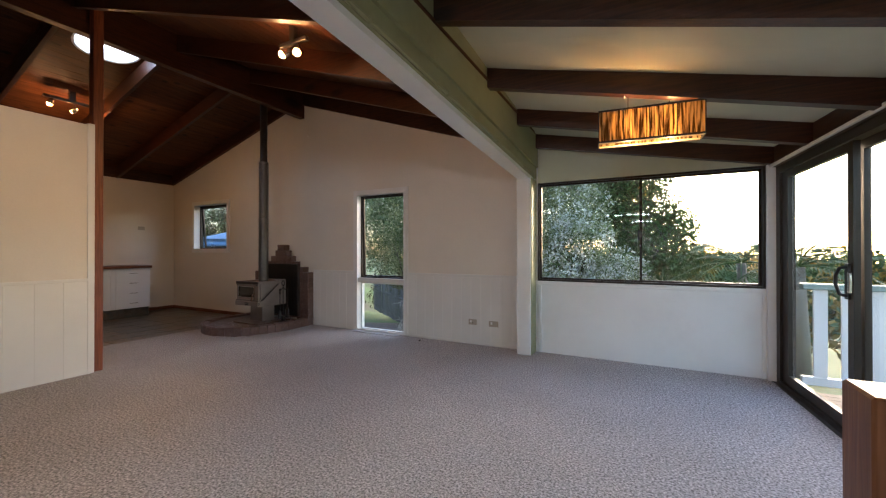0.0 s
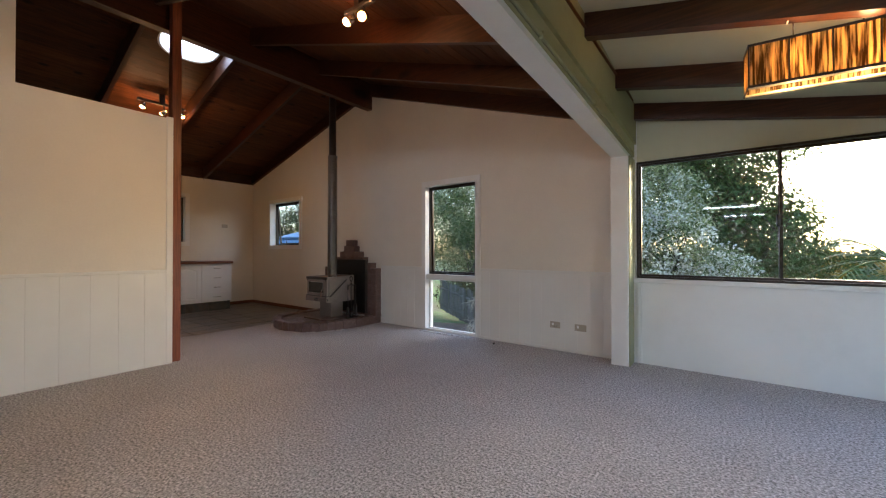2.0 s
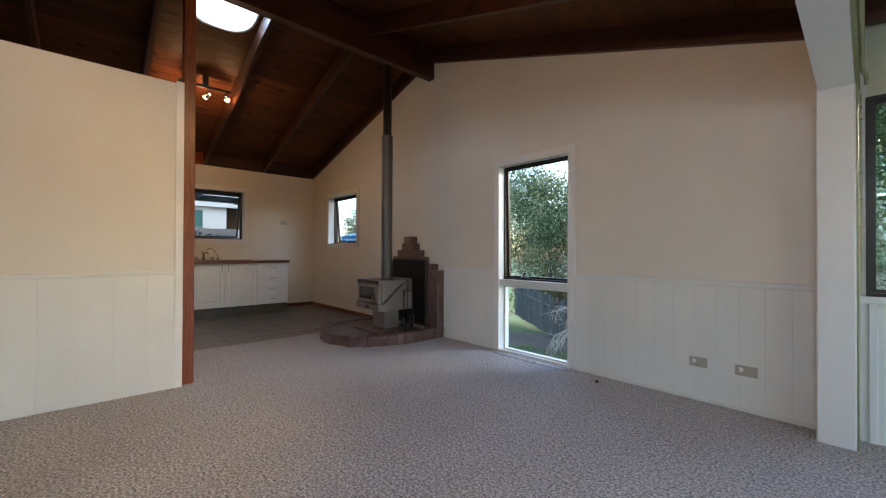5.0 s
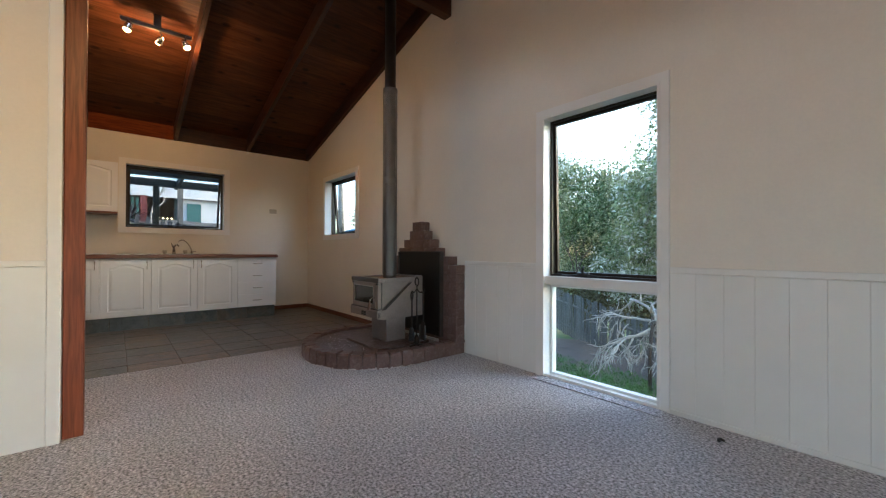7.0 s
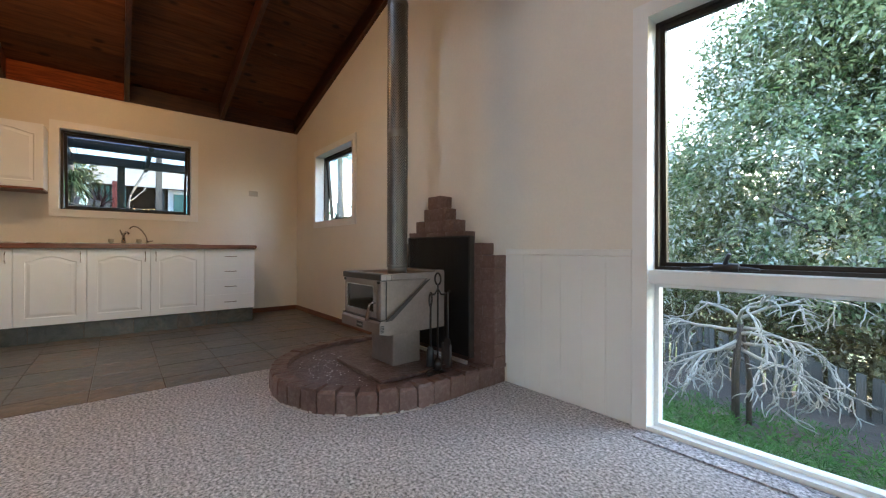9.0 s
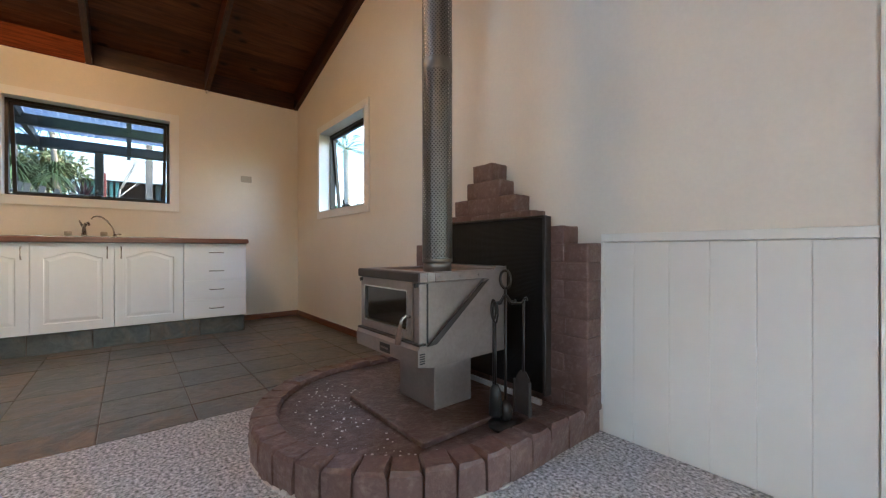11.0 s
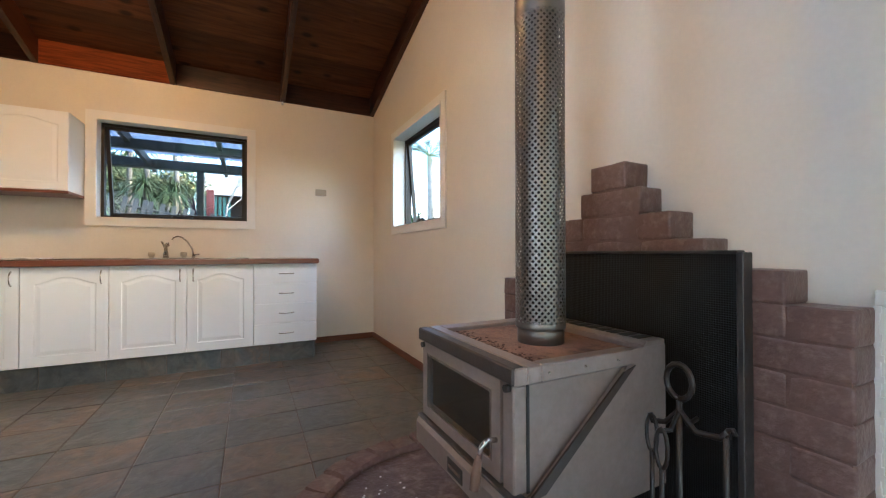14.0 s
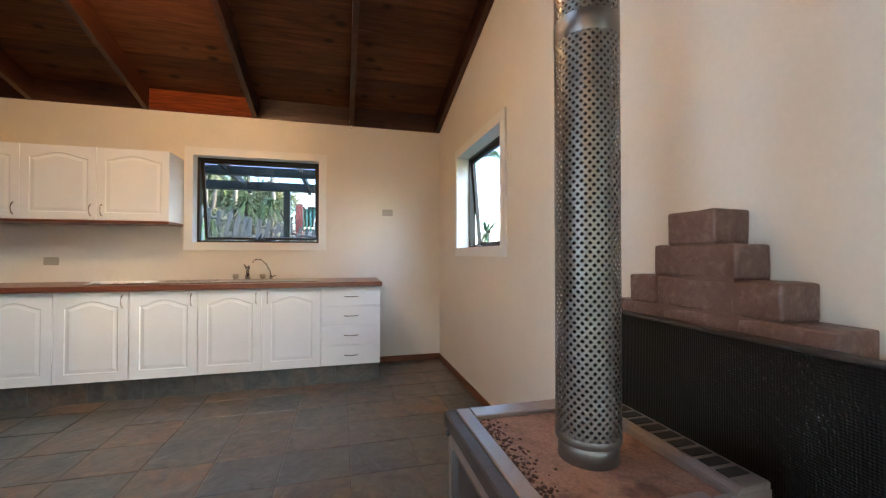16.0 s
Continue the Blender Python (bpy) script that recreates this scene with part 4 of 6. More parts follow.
def painted_brick(x0, y0, z0, x1, y1, z1, rnd):
    """A brick under thick paint: softly rounded and lumpy, some with a chipped corner."""
    bm = boxes((0, 0, 0, 1, 1, 1))
    bmesh.ops.subdivide_edges(bm, edges=bm.edges[:], cuts=4, use_grid_fill=True)
    r = rnd.uniform(0.004, 0.0075)
    lo, hi = Vector((x0, y0, z0)), Vector((x1, y1, z1))
    chip, kx, kz = rnd.random() < 0.35, rnd.choice((-1, 1)), rnd.choice((-1, 1))
    for v in bm.verts:
        p = Vector()
        for k in range(3):
            q, size = v.co[k], hi[k] - lo[k]
            e = min(r * 1.3 / size, 0.2)
            q = q if q in (0.0, 1.0) else e if q < 0.3 else 1 - e if q > 0.7 else q
            p[k] = lo[k] + q * size
        c = Vector([min(max(p[k], lo[k] + r), hi[k] - r) for k in range(3)])
        if (p - c).length > 1e-6:
            p = c + (p - c).normalized() * r
        u, w = (p.x - (x0 + x1) / 2) / (x1 - x0) * 2, (p.z - (z0 + z1) / 2) / (z1 - z0) * 2
        if chip and p.y < y0 + 0.02 and u * kx > 0.5 and w * kz > 0.2:
            p.y += 0.007 * rnd.random()
            p.z -= kz * 0.004 * rnd.random()
        v.co = p + noise.noise_vector(p * 15.0) * 0.003
    for f in bm.faces:
        f.smooth = True
    return bm


for r, (a, b, h) in enumerate(rows):
    u = -h
    first = 0.115 if r % 2 else 0.232
    while u < h - 0.01:
        wd = first if u == -h else 0.232
        e = u + wd
        if h - e < 0.06:
            e = h
        part("brick", painted_brick(BCX + u + 0.0005, BY - rb.uniform(0.002, 0.006), a + 0.0005, BCX + e - 0.0005, YG - 0.003, b - 0.0005, rb), BRICK, back)
        u = e
# rough paint edge where the brickwork meets the wall
bm = bmesh.new()
for k in range(46):
    zz = 0.13 + k * 0.0158
    wv = 0.005 + 0.024 * abs(noise.noise((0, 0, k * 0.7)))
    box(bm, BCX + 0.638, YG - 0.016, zz, BCX + 0.641 + wv, YG - 0.0095, zz + 0.0157)
part("filler_edge", bm, WHITE, back, "ragged white filler edge")

shield = thing("heat_shield", (-5.10, 4.77, 0.13), "black perforated steel heat shield on the brick back", "heat shield")
part("sheet", boxes((-5.455, 4.768, 0.145, -4.742, 4.776, 0.975)), BLACKP, shield)
part("edge", boxes((-4.745, 4.752, 0.14, -4.728, 4.797, 0.98), (-5.47, 4.752, 0.14, -5.455, 4.797, 0.98), (-5.455, 4.756, 0.975, -4.745, 4.797, 0.985), bevel=0.002), DARKSTEEL, shield, "dark folded edge")
part("bottom_angle", boxes((-5.45, 4.735, 0.1, -4.745, 4.75, 0.124)), PALEMETAL, shield, "bright angle strip")

# wood heater
RUSTDARK = material("dark_rust_flake", (0.055, 0.022, 0.013), 0.75, vary=0.3, scale=60)
X0, X1, Y0, Y1, ZB, ZT = -5.36, -4.857, 4.145, 4.632, 0.36, 0.735
st = thing("wood_heater", (-5.11, 4.39, 0.1), "grey steel wood heater with a glass door on a pedestal", "wood heater")
part("base_plate", boxes((-5.37, 4.085, 0.1, -4.775, 4.65, 0.122), bevel=0.003), HEARTH, st, "brown painted base slab")
part("pedestal", boxes((-5.25, 4.29, 0.12, -4.972, 4.51, ZB + 0.005), bevel=0.004), STEEL, st)
part("firebox", boxes((X0 + 0.02, Y0 + 0.02, ZB + 0.03, X1 - 0.016, Y1 - 0.02, ZT - 0.02), bevel=0.004), STEEL, st)


def side_plate(xa, xb):
    return prism([(Y1, ZB), (Y1, ZT - 0.002), (4.505, ZT - 0.002), (4.475, ZT - 0.05), (4.185, 0.45), (4.15, 0.437), (4.12, ZB + 0.062), (4.12, ZB + 0.01), (4.19, ZB - 0.005)][::-1], "x", xa, xb)


part("side_panel", side_plate(X1 - 0.012, X1), STEEL, st, "grey side panel cut on a slant")
part("side_panel", side_plate(X0, X0 + 0.012), STEEL, st)
part("side_strap", prism([(4.468, ZT - 0.055), (4.51, ZT - 0.043), (4.212, 0.447), (4.165, 0.443)], "x", X1 - 0.002, X1 + 0.003), DARKSTEEL, st, "dark slanting edge strip")
part("back_panel", boxes((X0 + 0.012, Y1 - 0.02, ZB, X1 - 0.012, Y1 - 0.004, ZT - 0.004)), STEEL, st)
part("lower_lip", prism([(4.118, ZB + 0.012), (4.118, ZB + 0.072), (4.128, ZB + 0.088), (4.16, ZB + 0.088), (4.16, ZB + 0.012)], "x", X0 - 0.004, X1 + 0.004), STEEL, st, "grey lower apron")
part("lip_top", boxes((X0 - 0.004, 4.122, ZB + 0.088, X1 + 0.002, 4.16, ZB + 0.096), bevel=0.002), DARKSTEEL, st)
part("badge", boxes((-5.14, 4.1155, ZB + 0.022, -5.06, 4.118, ZB + 0.06)), DARKP, st, "small dark maker's plate")
part("badge_bar", boxes((-5.132, 4.114, ZB + 0.036, -5.068, 4.1157, ZB + 0.046)), CHROME, st)
for k in range(5):
    part("corner_slot", boxes((X1 + 0.0035, 4.125, ZB + 0.02 + k * 0.009, X1 + 0.005, 4.15, ZB + 0.025 + k * 0.009)), DARKP, st)
# door with glass
dz0, dz1 = 0.462, 0.692
dd = part("door", ring(X0 + 0.012, dz0 - 0.002, X1 - 0.06, dz1 + 0.002, 0.038, 4.135, 4.162, "y"), STEEL, st, "grey steel door frame")
part("glass", boxes((X0 + 0.045, 4.142, dz0 + 0.03, X1 - 0.09, 4.150, dz1 - 0.03)), STOVEGLASS, dd, "sooty dark glass")
part("bead", ring(X0 + 0.046, dz0 + 0.032, X1 - 0.094, dz1 - 0.032, 0.006, 4.133, 4.142, "y"), CHROME, dd)
part("front_post", boxes((X1 - 0.056, 4.138, 0.452, X1 - 0.014, 4.175, ZT - 0.045), bevel=0.004), STEEL, st)
part("seam", boxes((X1 - 0.014, 4.172, 0.452, X1 - 0.0125, 4.18, ZT - 0.045)), DARKP, st)
hb = tube(bmesh.new(), [(-4.925, 4.13, 0.555), (-4.925, 4.105, 0.56), (-4.925, 4.09, 0.548), (-4.928, 4.086, 0.52)], 0.006, 8)
part("handle_bar", hb, CHROME, dd)
part("handle_grip", tube(bmesh.new(), [(-4.928, 4.086, 0.53), (-4.93, 4.084, 0.515), (-4.934, 4.081, 0.48), (-4.937, 4.079, 0.452), (-4.937, 4.079, 0.448)], [0.006, 0.009, 0.0125, 0.012, 0.006], 10), GRIP, dd, "wooden grip")
# top: rim, sunken rusted plate and slotted rear cover
part("front_rim", boxes((X0 - 0.007, 4.126, ZT - 0.04, X1 - 0.001, 4.16, ZT - 0.001), bevel=0.004), DARKSTEEL, st, "sooty dark front rail")
part("top_rim", boxes((X0 - 0.006, 4.161, ZT - 0.04, X1 + 0.006, 4.20, ZT), (X1 - 0.0005, 4.128, ZT - 0.04, X1 + 0.006, 4.161, ZT), (X0 - 0.006, 4.20, ZT - 0.04, X0 + 0.055, 4.555, ZT), (X1 - 0.03, 4.20, ZT - 0.04, X1 + 0.006, 4.50, ZT), bevel=0.004), STEEL, st, "grey rim of the top")
part("hot_plate", boxes((X0 + 0.05, 4.195, ZT - 0.03, X1 - 0.025, 4.56, ZT - 0.012)), RUST, st, "rust-brown hot plate")
rf = random.Random(44)
bm = bmesh.new()
for k in range(260):
    x, y = rf.uniform(X0 + 0.056, X1 - 0.032), 4.203 + abs(rf.gauss(0, 0.028))
    s_ = rf.uniform(0.0015, 0.0055)
    a = rf.uniform(0, 3.14)
    q = [(x + s_ * math.cos(a + t) * rf.uniform(0.6, 1.5), y + s_ * math.sin(a + t) * rf.uniform(0.6, 1.3)) for t in (0, 1.3, 2.5, 3.8, 5.0)]
    lo, hi = [bm.verts.new((u, v, ZT - 0.0125)) for u, v in q], [bm.verts.new((u, v, ZT - 0.0108)) for u, v in q]
    bm.faces.new(hi)
    for i in range(5):
        bm.faces.new((lo[i], lo[(i + 1) % 5], hi[(i + 1) % 5], hi[i]))
part("rust_flakes", bm, RUSTDARK, st, "dark flaking rust along the plate's front", "stuff")
part("rear_cover", prism([(4.545, ZT - 0.03), (4.545, ZT + 0.002), (4.56, ZT + 0.012), (Y1, ZT + 0.012), (Y1, ZT - 0.03)], "x", X0, X1 - 0.001, 0.002), STEEL, st)
for k in range(11):
    xx = X0 + 0.045 + k * 0.04
    part("vent_slot", boxes((xx, 4.566, ZT + 0.0115, xx + 0.027, 4.62, ZT + 0.0135)), DARKP, st)
for x, y in ((X1 - 0.03, 4.131), (X0 + 0.02, 4.131)):
    part("latch", tube(bmesh.new(), [(x, 4.126, ZT - 0.052), (x, 4.14, ZT - 0.052)], 0.009, 8), DARKP, st)
for y in (4.22, 4.33, 4.44):
    part("rivet", tube(bmesh.new(), [(X1 + 0.005, y, ZT - 0.02), (X1 + 0.009, y, ZT - 0.02)], [0.004, 0.002], 8), CHROME, st)

# flue with perforated shield
PX, PY, PR = -5.07, 4.385, 0.071
flue = thing("flue", (PX, PY, ZT), "galvanised flue with a perforated shield above the heater", "flue")
part("collar", tube(bmesh.new(), [(PX, PY, ZT - 0.012), (PX, PY, ZT + 0.04)], 0.066, 32), SHIELD, flue)
part("inner_pipe", tube(bmesh.new(), [(PX, PY, ZT + 0.02), (PX, PY, 3.62)], 0.054, 24), DARKSTEEL, flue, "dark inner flue pipe")


def perforated(z0, z1, cols=27):
    """A round sheet pierced with rows of four-lobed holes."""
    bm = bmesh.new()
    rows_ = int(round((z1 - z0) / (1.14 * math.pi * PR / cols)))
    ch, ca = (z1 - z0) / rows_, 2 * math.pi / cols

    def at(u, v):
        w = u + 0.5 * v
        return (PX + PR * math.cos(w * ca), PY + PR * math.sin(w * ca), z0 + v * ch)
    grid = {}

    def vert(u, v):
        k = (round(u * 2) % (2 * cols), round(v * 2))
        if k not in grid:
            grid[k] = bm.verts.new(at(u, v))
        return grid[k]
    for i in range(cols):
        for j in range(rows_):
            o = [vert(i + a, j + b) for a, b in ((1, 0.5), (1, 1), (0.5, 1), (0, 1), (0, 0.5), (0, 0), (0.5, 0), (1, 0))]
            q = []
            for k in range(8):
                r = 0.27 if k % 2 == 0 else 0.2
                dv = 1.72 * r * math.sin(math.pi * k / 4)
                q.append(bm.verts.new(at(i + 0.5 + r * math.cos(math.pi * k / 4) - 0.5 * dv, j + 0.5 + dv)))
            for k in range(8):
                bm.faces.new((o[k], o[(k + 1) % 8], q[(k + 1) % 8], q[k])).smooth = True
    return bm


part("perforated_shield", perforated(ZT + 0.045, 1.66), SHIELD, flue, "perforated silver heat shield")
part("perforated_shield", perforated(1.70, 2.56), SHIELD, flue, "perforated silver heat shield")
for z, h in ((ZT + 0.03, 0.018), (1.655, 0.05), (2.555, 0.03)):
    part("band", tube(bmesh.new(), [(PX, PY, z), (PX, PY, z + 0.002), (PX, PY, z + h - 0.002), (PX, PY, z + h)], [0.0705, 0.0716, 0.0716, 0.0705], 40), SHIELD, flue)

# fire tools on a stand
TX, TY = -4.71, 4.455
ts = thing("fire_tool_stand", (TX, TY, 0.1), "black iron stand with ring handle, poker, tongs, brush and shovel", "fire tools")
part("base", tube(bmesh.new(), [(TX, TY, 0.1), (TX, TY, 0.112), (TX, TY, 0.125)], [0.07, 0.07, 0.02], 20), BLACKIRON, ts)
part("stem", tube(bmesh.new(), [(TX, TY, 0.12), (TX, TY, 0.62)], 0.006, 8), BLACKIRON, ts)
rg = [(TX + 0.028 * math.sin(t * math.pi / 8), TY, 0.655 + 0.034 * -math.cos(t * math.pi / 8)) for t in range(17)]
part("ring_handle", tube(bmesh.new(), rg, 0.006, 8), BLACKIRON, ts)
part("cross_arm", tube(bmesh.new(), [(TX - 0.06, TY - 0.01, 0.575), (TX - 0.055, TY - 0.01, 0.56), (TX - 0.03, TY, 0.565), (TX, TY, 0.6), (TX + 0.035, TY, 0.568), (TX + 0.075, TY + 0.012, 0.57), (TX + 0.088, TY + 0.012, 0.586)], 0.006, 8), BLACKIRON, ts)
part("cross_arm", tube(bmesh.new(), [(TX, TY - 0.065, 0.57), (TX, TY - 0.03, 0.565), (TX, TY, 0.6), (TX, TY + 0.03, 0.565), (TX, TY + 0.065, 0.57)], 0.005, 8), BLACKIRON, ts)


def tool(name, x, y, label, loop=True):
    t = part(name, tube(bmesh.new(), [(x, y, 0.5), (x, y, 0.26)], 0.005, 6), BLACKIRON, ts, label)
    if loop:
        pts = [(x + 0.013 * math.sin(k * math.pi / 7), y, 0.535 + 0.038 * -math.cos(k * math.pi / 7)) for k in range(15)]
        part("loop", tube(bmesh.new(), pts, 0.0045, 6), BLACKIRON, t)
    return t


tool("poker", TX - 0.055, TY - 0.012, "black iron poker")
part("hook", tube(bmesh.new(), [(TX - 0.055, TY - 0.012, 0.27), (TX - 0.055, TY - 0.012, 0.2), (TX - 0.075, TY - 0.012, 0.175)], 0.005, 6), BLACKIRON, ts)
br = tool("brush", TX, TY - 0.06, "black iron hearth brush")
part("bristles", tube(bmesh.new(), [(TX, TY - 0.06, 0.27), (TX, TY - 0.06, 0.25), (TX, TY - 0.06, 0.16)], [0.012, 0.022, 0.028], 12), DARKP, br, "dark bristles")
sx_, sy_ = TX + 0.085, TY + 0.012
sh = part("shovel", tube(bmesh.new(), [(sx_, sy_, 0.575), (sx_, sy_ - 0.004, 0.325)], 0.0055, 6), BLACKIRON, ts, "iron ash shovel")
bm = prism([(sx_ - 0.036, 0.17), (sx_ + 0.036, 0.17), (sx_ + 0.033, 0.30), (sx_ + 0.016, 0.325), (sx_ - 0.016, 0.325), (sx_ - 0.033, 0.30)], "y", sy_ - 0.006, sy_ - 0.003)
box(bm, sx_ - 0.039, sy_ - 0.02, 0.171, sx_ - 0.0355, sy_ - 0.0035, 0.293)
box(bm, sx_ + 0.0355, sy_ - 0.02, 0.171, sx_ + 0.039, sy_ - 0.0035, 0.293)
part("blade", bm, DARKSTEEL, sh, "grey steel blade")
part("hook", tube(bmesh.new(), [(sx_, sy_, 0.572), (sx_ + 0.004, sy_, 0.59), (sx_ + 0.012, sy_, 0.594), (sx_ + 0.017, sy_, 0.584)], 0.0045, 6), BLACKIRON, sh)
part("foot_knob", tube(bmesh.new(), [(TX, TY, 0.12), (TX, TY, 0.135), (TX, TY, 0.16), (TX, TY, 0.185), (TX, TY, 0.2)], [0.014, 0.026, 0.03, 0.022, 0.008], 12), BLACKIRON, ts)

for o in ts.children_recursive:
    if o.type == "MESH":
        o.data.transform(Matrix.Diagonal((1, 1, 1.085, 1)))

# flakes of paint and ash on the hearth
bm = bmesh.new()
rf = random.Random(33)
for k in range(170):
    a, r = rf.uniform(-2.9, -0.2), 0.15 + 0.38 * rf.random()
    x, y = HC[0] + 0.05 + r * math.cos(a), HC[1] - 0.02 + r * math.sin(a) * 0.95
    if -5.38 < x < -4.77 and y > 4.08:
        continue
    s_, t_ = rf.uniform(0.002, 0.008), rf.uniform(0, 6.28)
    pts = [(x + s_ * rf.uniform(0.5, 1) * math.cos(t_ + q), y + s_ * rf.uniform(0.5, 1) * math.sin(t_ + q), HZ - 0.0265) for q in (0, 1.3, 2.6, 3.9, 5.2)]
    lo = [bm.verts.new((p[0], p[1], HZ - 0.029)) for p in pts]
    hi = [bm.verts.new(p) for p in pts]
    bm.faces.new(hi)
    for q in range(5):
        bm.faces.new((lo[q], lo[(q + 1) % 5], hi[(q + 1) % 5], hi[q]))
tagged(part("ash_flakes", bm, WHITE), "pale flakes of paint and ash on the hearth", "ash", kind="stuff")

# ---- lamps ----
WARM = (1.0, 0.58, 0.22)
BULB = glow("halogen_bulb", (1.0, 0.42, 0.09), 11)
TUBE = glow("fluorescent_tube", (0.9, 0.96, 1.0), 48)


def spot_head(parent, place, target, watts, tint=WARM):
    """A small chrome lamp head on a short arm, turned towards its target."""
    p, t = Vector(place), Vector(target)
    d = (t - p).normalized()
    head = part("lamp_head", tube(bmesh.new(), [p - d * 0.055, p - d * 0.05, p - d * 0.02, p + d * 0.02], [0.012, 0.022, 0.03, 0.036], 14, False), CHROME, parent, "chrome spotlight head")
    part("bulb", tube(bmesh.new(), [p + d * 0.008, p + d * 0.024, p + d * 0.04, p + d * 0.048], [0.026, 0.031, 0.024, 0.01], 12), BULB, head, "lit halogen bulb")
    up = Vector((p.x, p.y, rafter_low(p.x) + 0.06))
    part("arm", tube(bmesh.new(), [p - d * 0.04, (p - d * 0.04 + up) / 2 + Vector((0, 0.01, 0)), up], 0.006, 6), DARKSTEEL, head)
    spot("spot_light", p + d * 0.062, t, watts, tint, 110)
    bulb("spot_spill", p + d * 0.075, 0.8 + watts * 0.12, (1.0, 0.5, 0.18), 0.015)


tr = thing("ceiling_spotlight", (-6.62, 2.63, rafter_low(-6.62) + 0.2), "three-lamp chrome ceiling spotlight, lit, on the board ceiling", "spotlight")
bm = boxes((-6.645, 2.34, rafter_low(-6.62) + 0.05, -6.60, 2.92, rafter_low(-6.62) + 0.085), bevel=0.006)
box(bm, -6.64, 2.6, rafter_low(-6.62) + 0.07, -6.605, 2.66, rafter_low(-6.62) + 0.205)
part("bar", bm, DARKSTEEL, tr)
spot_head(tr, (-6.585, 2.40, 3.12), (-7.2, 1.6, 0.4), 2)
spot_head(tr, (-6.64, 2.65, 3.10), (-8.5, 2.0, 2.3), 1.5, (1.0, 0.5, 0.15))
spot_head(tr, (-6.60, 2.865, 3.115), (-6.6, 4.4, 0.3), 2.2)

tr = thing("ceiling_spotlight", (-2.30, 2.52, rafter_low(-2.3) + 0.2), "two-lamp chrome ceiling spotlight, lit, on the board ceiling", "spotlight")
bm = boxes((-2.44, 2.50, rafter_low(-2.3) + 0.05, -2.14, 2.54, rafter_low(-2.3) + 0.085), bevel=0.006)
box(bm, -2.32, 2.5, rafter_low(-2.3) + 0.07, -2.27, 2.54, rafter_low(-2.3) + 0.205)
part("bar", bm, DARKSTEEL, tr)
spot_head(tr, (-2.37, 2.50, 2.80), (-3.9, 0.6, 0.9), 12.0)
spot_head(tr, (-2.22, 2.50, 2.775), (-1.5, 0.4, 1.4), 1.5)

# fabric pendant with two bulbs
SHADE = bpy.data.materials.new("brown_thread_shade")
SHADE.use_nodes = True
_n = SHADE.node_tree
_t, _d, _m = _n.nodes.new("ShaderNodeBsdfTranslucent"), _n.nodes.new("ShaderNodeBsdfDiffuse"), _n.nodes.new("ShaderNodeMixShader")
_c, _mp, _no, _r = _n.nodes.new("ShaderNodeTexCoord"), _n.nodes.new("ShaderNodeMapping"), _n.nodes.new("ShaderNodeTexNoise"), _n.nodes.new("ShaderNodeValToRGB")
_mp.inputs["Scale"].default_value = (38, 38, 2.2)
_no.inputs["Scale"].default_value, _no.inputs["Detail"].default_value = 2.2, 4
_r.color_ramp.elements[0].position, _r.color_ramp.elements[1].position = 0.42, 0.58
_r.color_ramp.elements[0].color, _r.color_ramp.elements[1].color = (0.08, 0.05, 0.02, 1), (0.62, 0.48, 0.25, 1)
_n.links.new(_c.outputs["Object"], _mp.inputs[0])
_n.links.new(_mp.outputs[0], _no.inputs["Vector"])
_n.links.new(_no.outputs["Fac"], _r.inputs[0])
for _s in (_t, _d):
    _n.links.new(_r.outputs[0], _s.inputs[0])
_m.inputs[0].default_value = 0.35
_n.links.new(_t.outputs[0], _m.inputs[1])
_n.links.new(_d.outputs[0], _m.inputs[2])
_n.links.new(_m.outputs[0], _n.nodes["Material Output"].inputs[0])
LINER = material("cream_shade_liner", (0.8, 0.66, 0.42), 0.7)
pl = thing("pendant_lamp", (0.24, 3.22, 2.33), "rectangular pendant lamp with a brown thread shade, lit", "lamp")
pa, pb = Vector((-0.068, 3.19, 0)), Vector((0.556, 3.25, 0))
ax = (pb - pa).normalized()
sd = Vector((-ax.y, ax.x, 0))
L0, DEP, Z0, Z1 = (pb - pa).length, 0.16, 1.945, 2.16


def lamp_box(bm, u0, v0, z0, u1, v1, z1):
    for v in box(bm, u0, v0, z0, u1, v1, z1):
        v.co = pa + ax * v.co.x + sd * v.co.y + Vector((0, 0, v.co.z))
    return bm


bm = bmesh.new()
for s in ((0, 0, Z0 + 0.012, L0, 0.003, Z1), (0, DEP - 0.003, Z0 + 0.012, L0, DEP, Z1), (0, 0.003, Z0 + 0.012, 0.003, DEP - 0.003, Z1), (L0 - 0.003, 0.003, Z0 + 0.012, L0, DEP - 0.003, Z1)):
    lamp_box(bm, *s)
part("shade", bm, SHADE, pl, "brown thread shade over cream")
bm = bmesh.new()
for z in (Z0, Z1 - 0.004):
    for s in ((-0.003, -0.004, z, L0 + 0.003, 0.0, z + 0.012), (-0.003, DEP, z, L0 + 0.003, DEP + 0.004, z + 0.012), (-0.004, 0, z, 0.0, DEP, z + 0.012), (L0, 0, z, L0 + 0.004, DEP, z + 0.012)):
        lamp_box(bm, *s)
for k in range(5):
    lamp_box(bm, L0 * k / 4 - 0.003, -0.005, Z0, L0 * k / 4 + 0.003, -0.001, Z1)
part("wire_frame", bm, DARKP, pl, "dark wire frame")
part("diffuser_rim", lamp_box(lamp_box(bmesh.new(), 0.002, 0.003, Z0, L0 - 0.002, 0.03, Z0 + 0.008), 0.002, DEP - 0.03, Z0, L0 - 0.002, DEP - 0.003, Z0 + 0.008), LINER, pl)
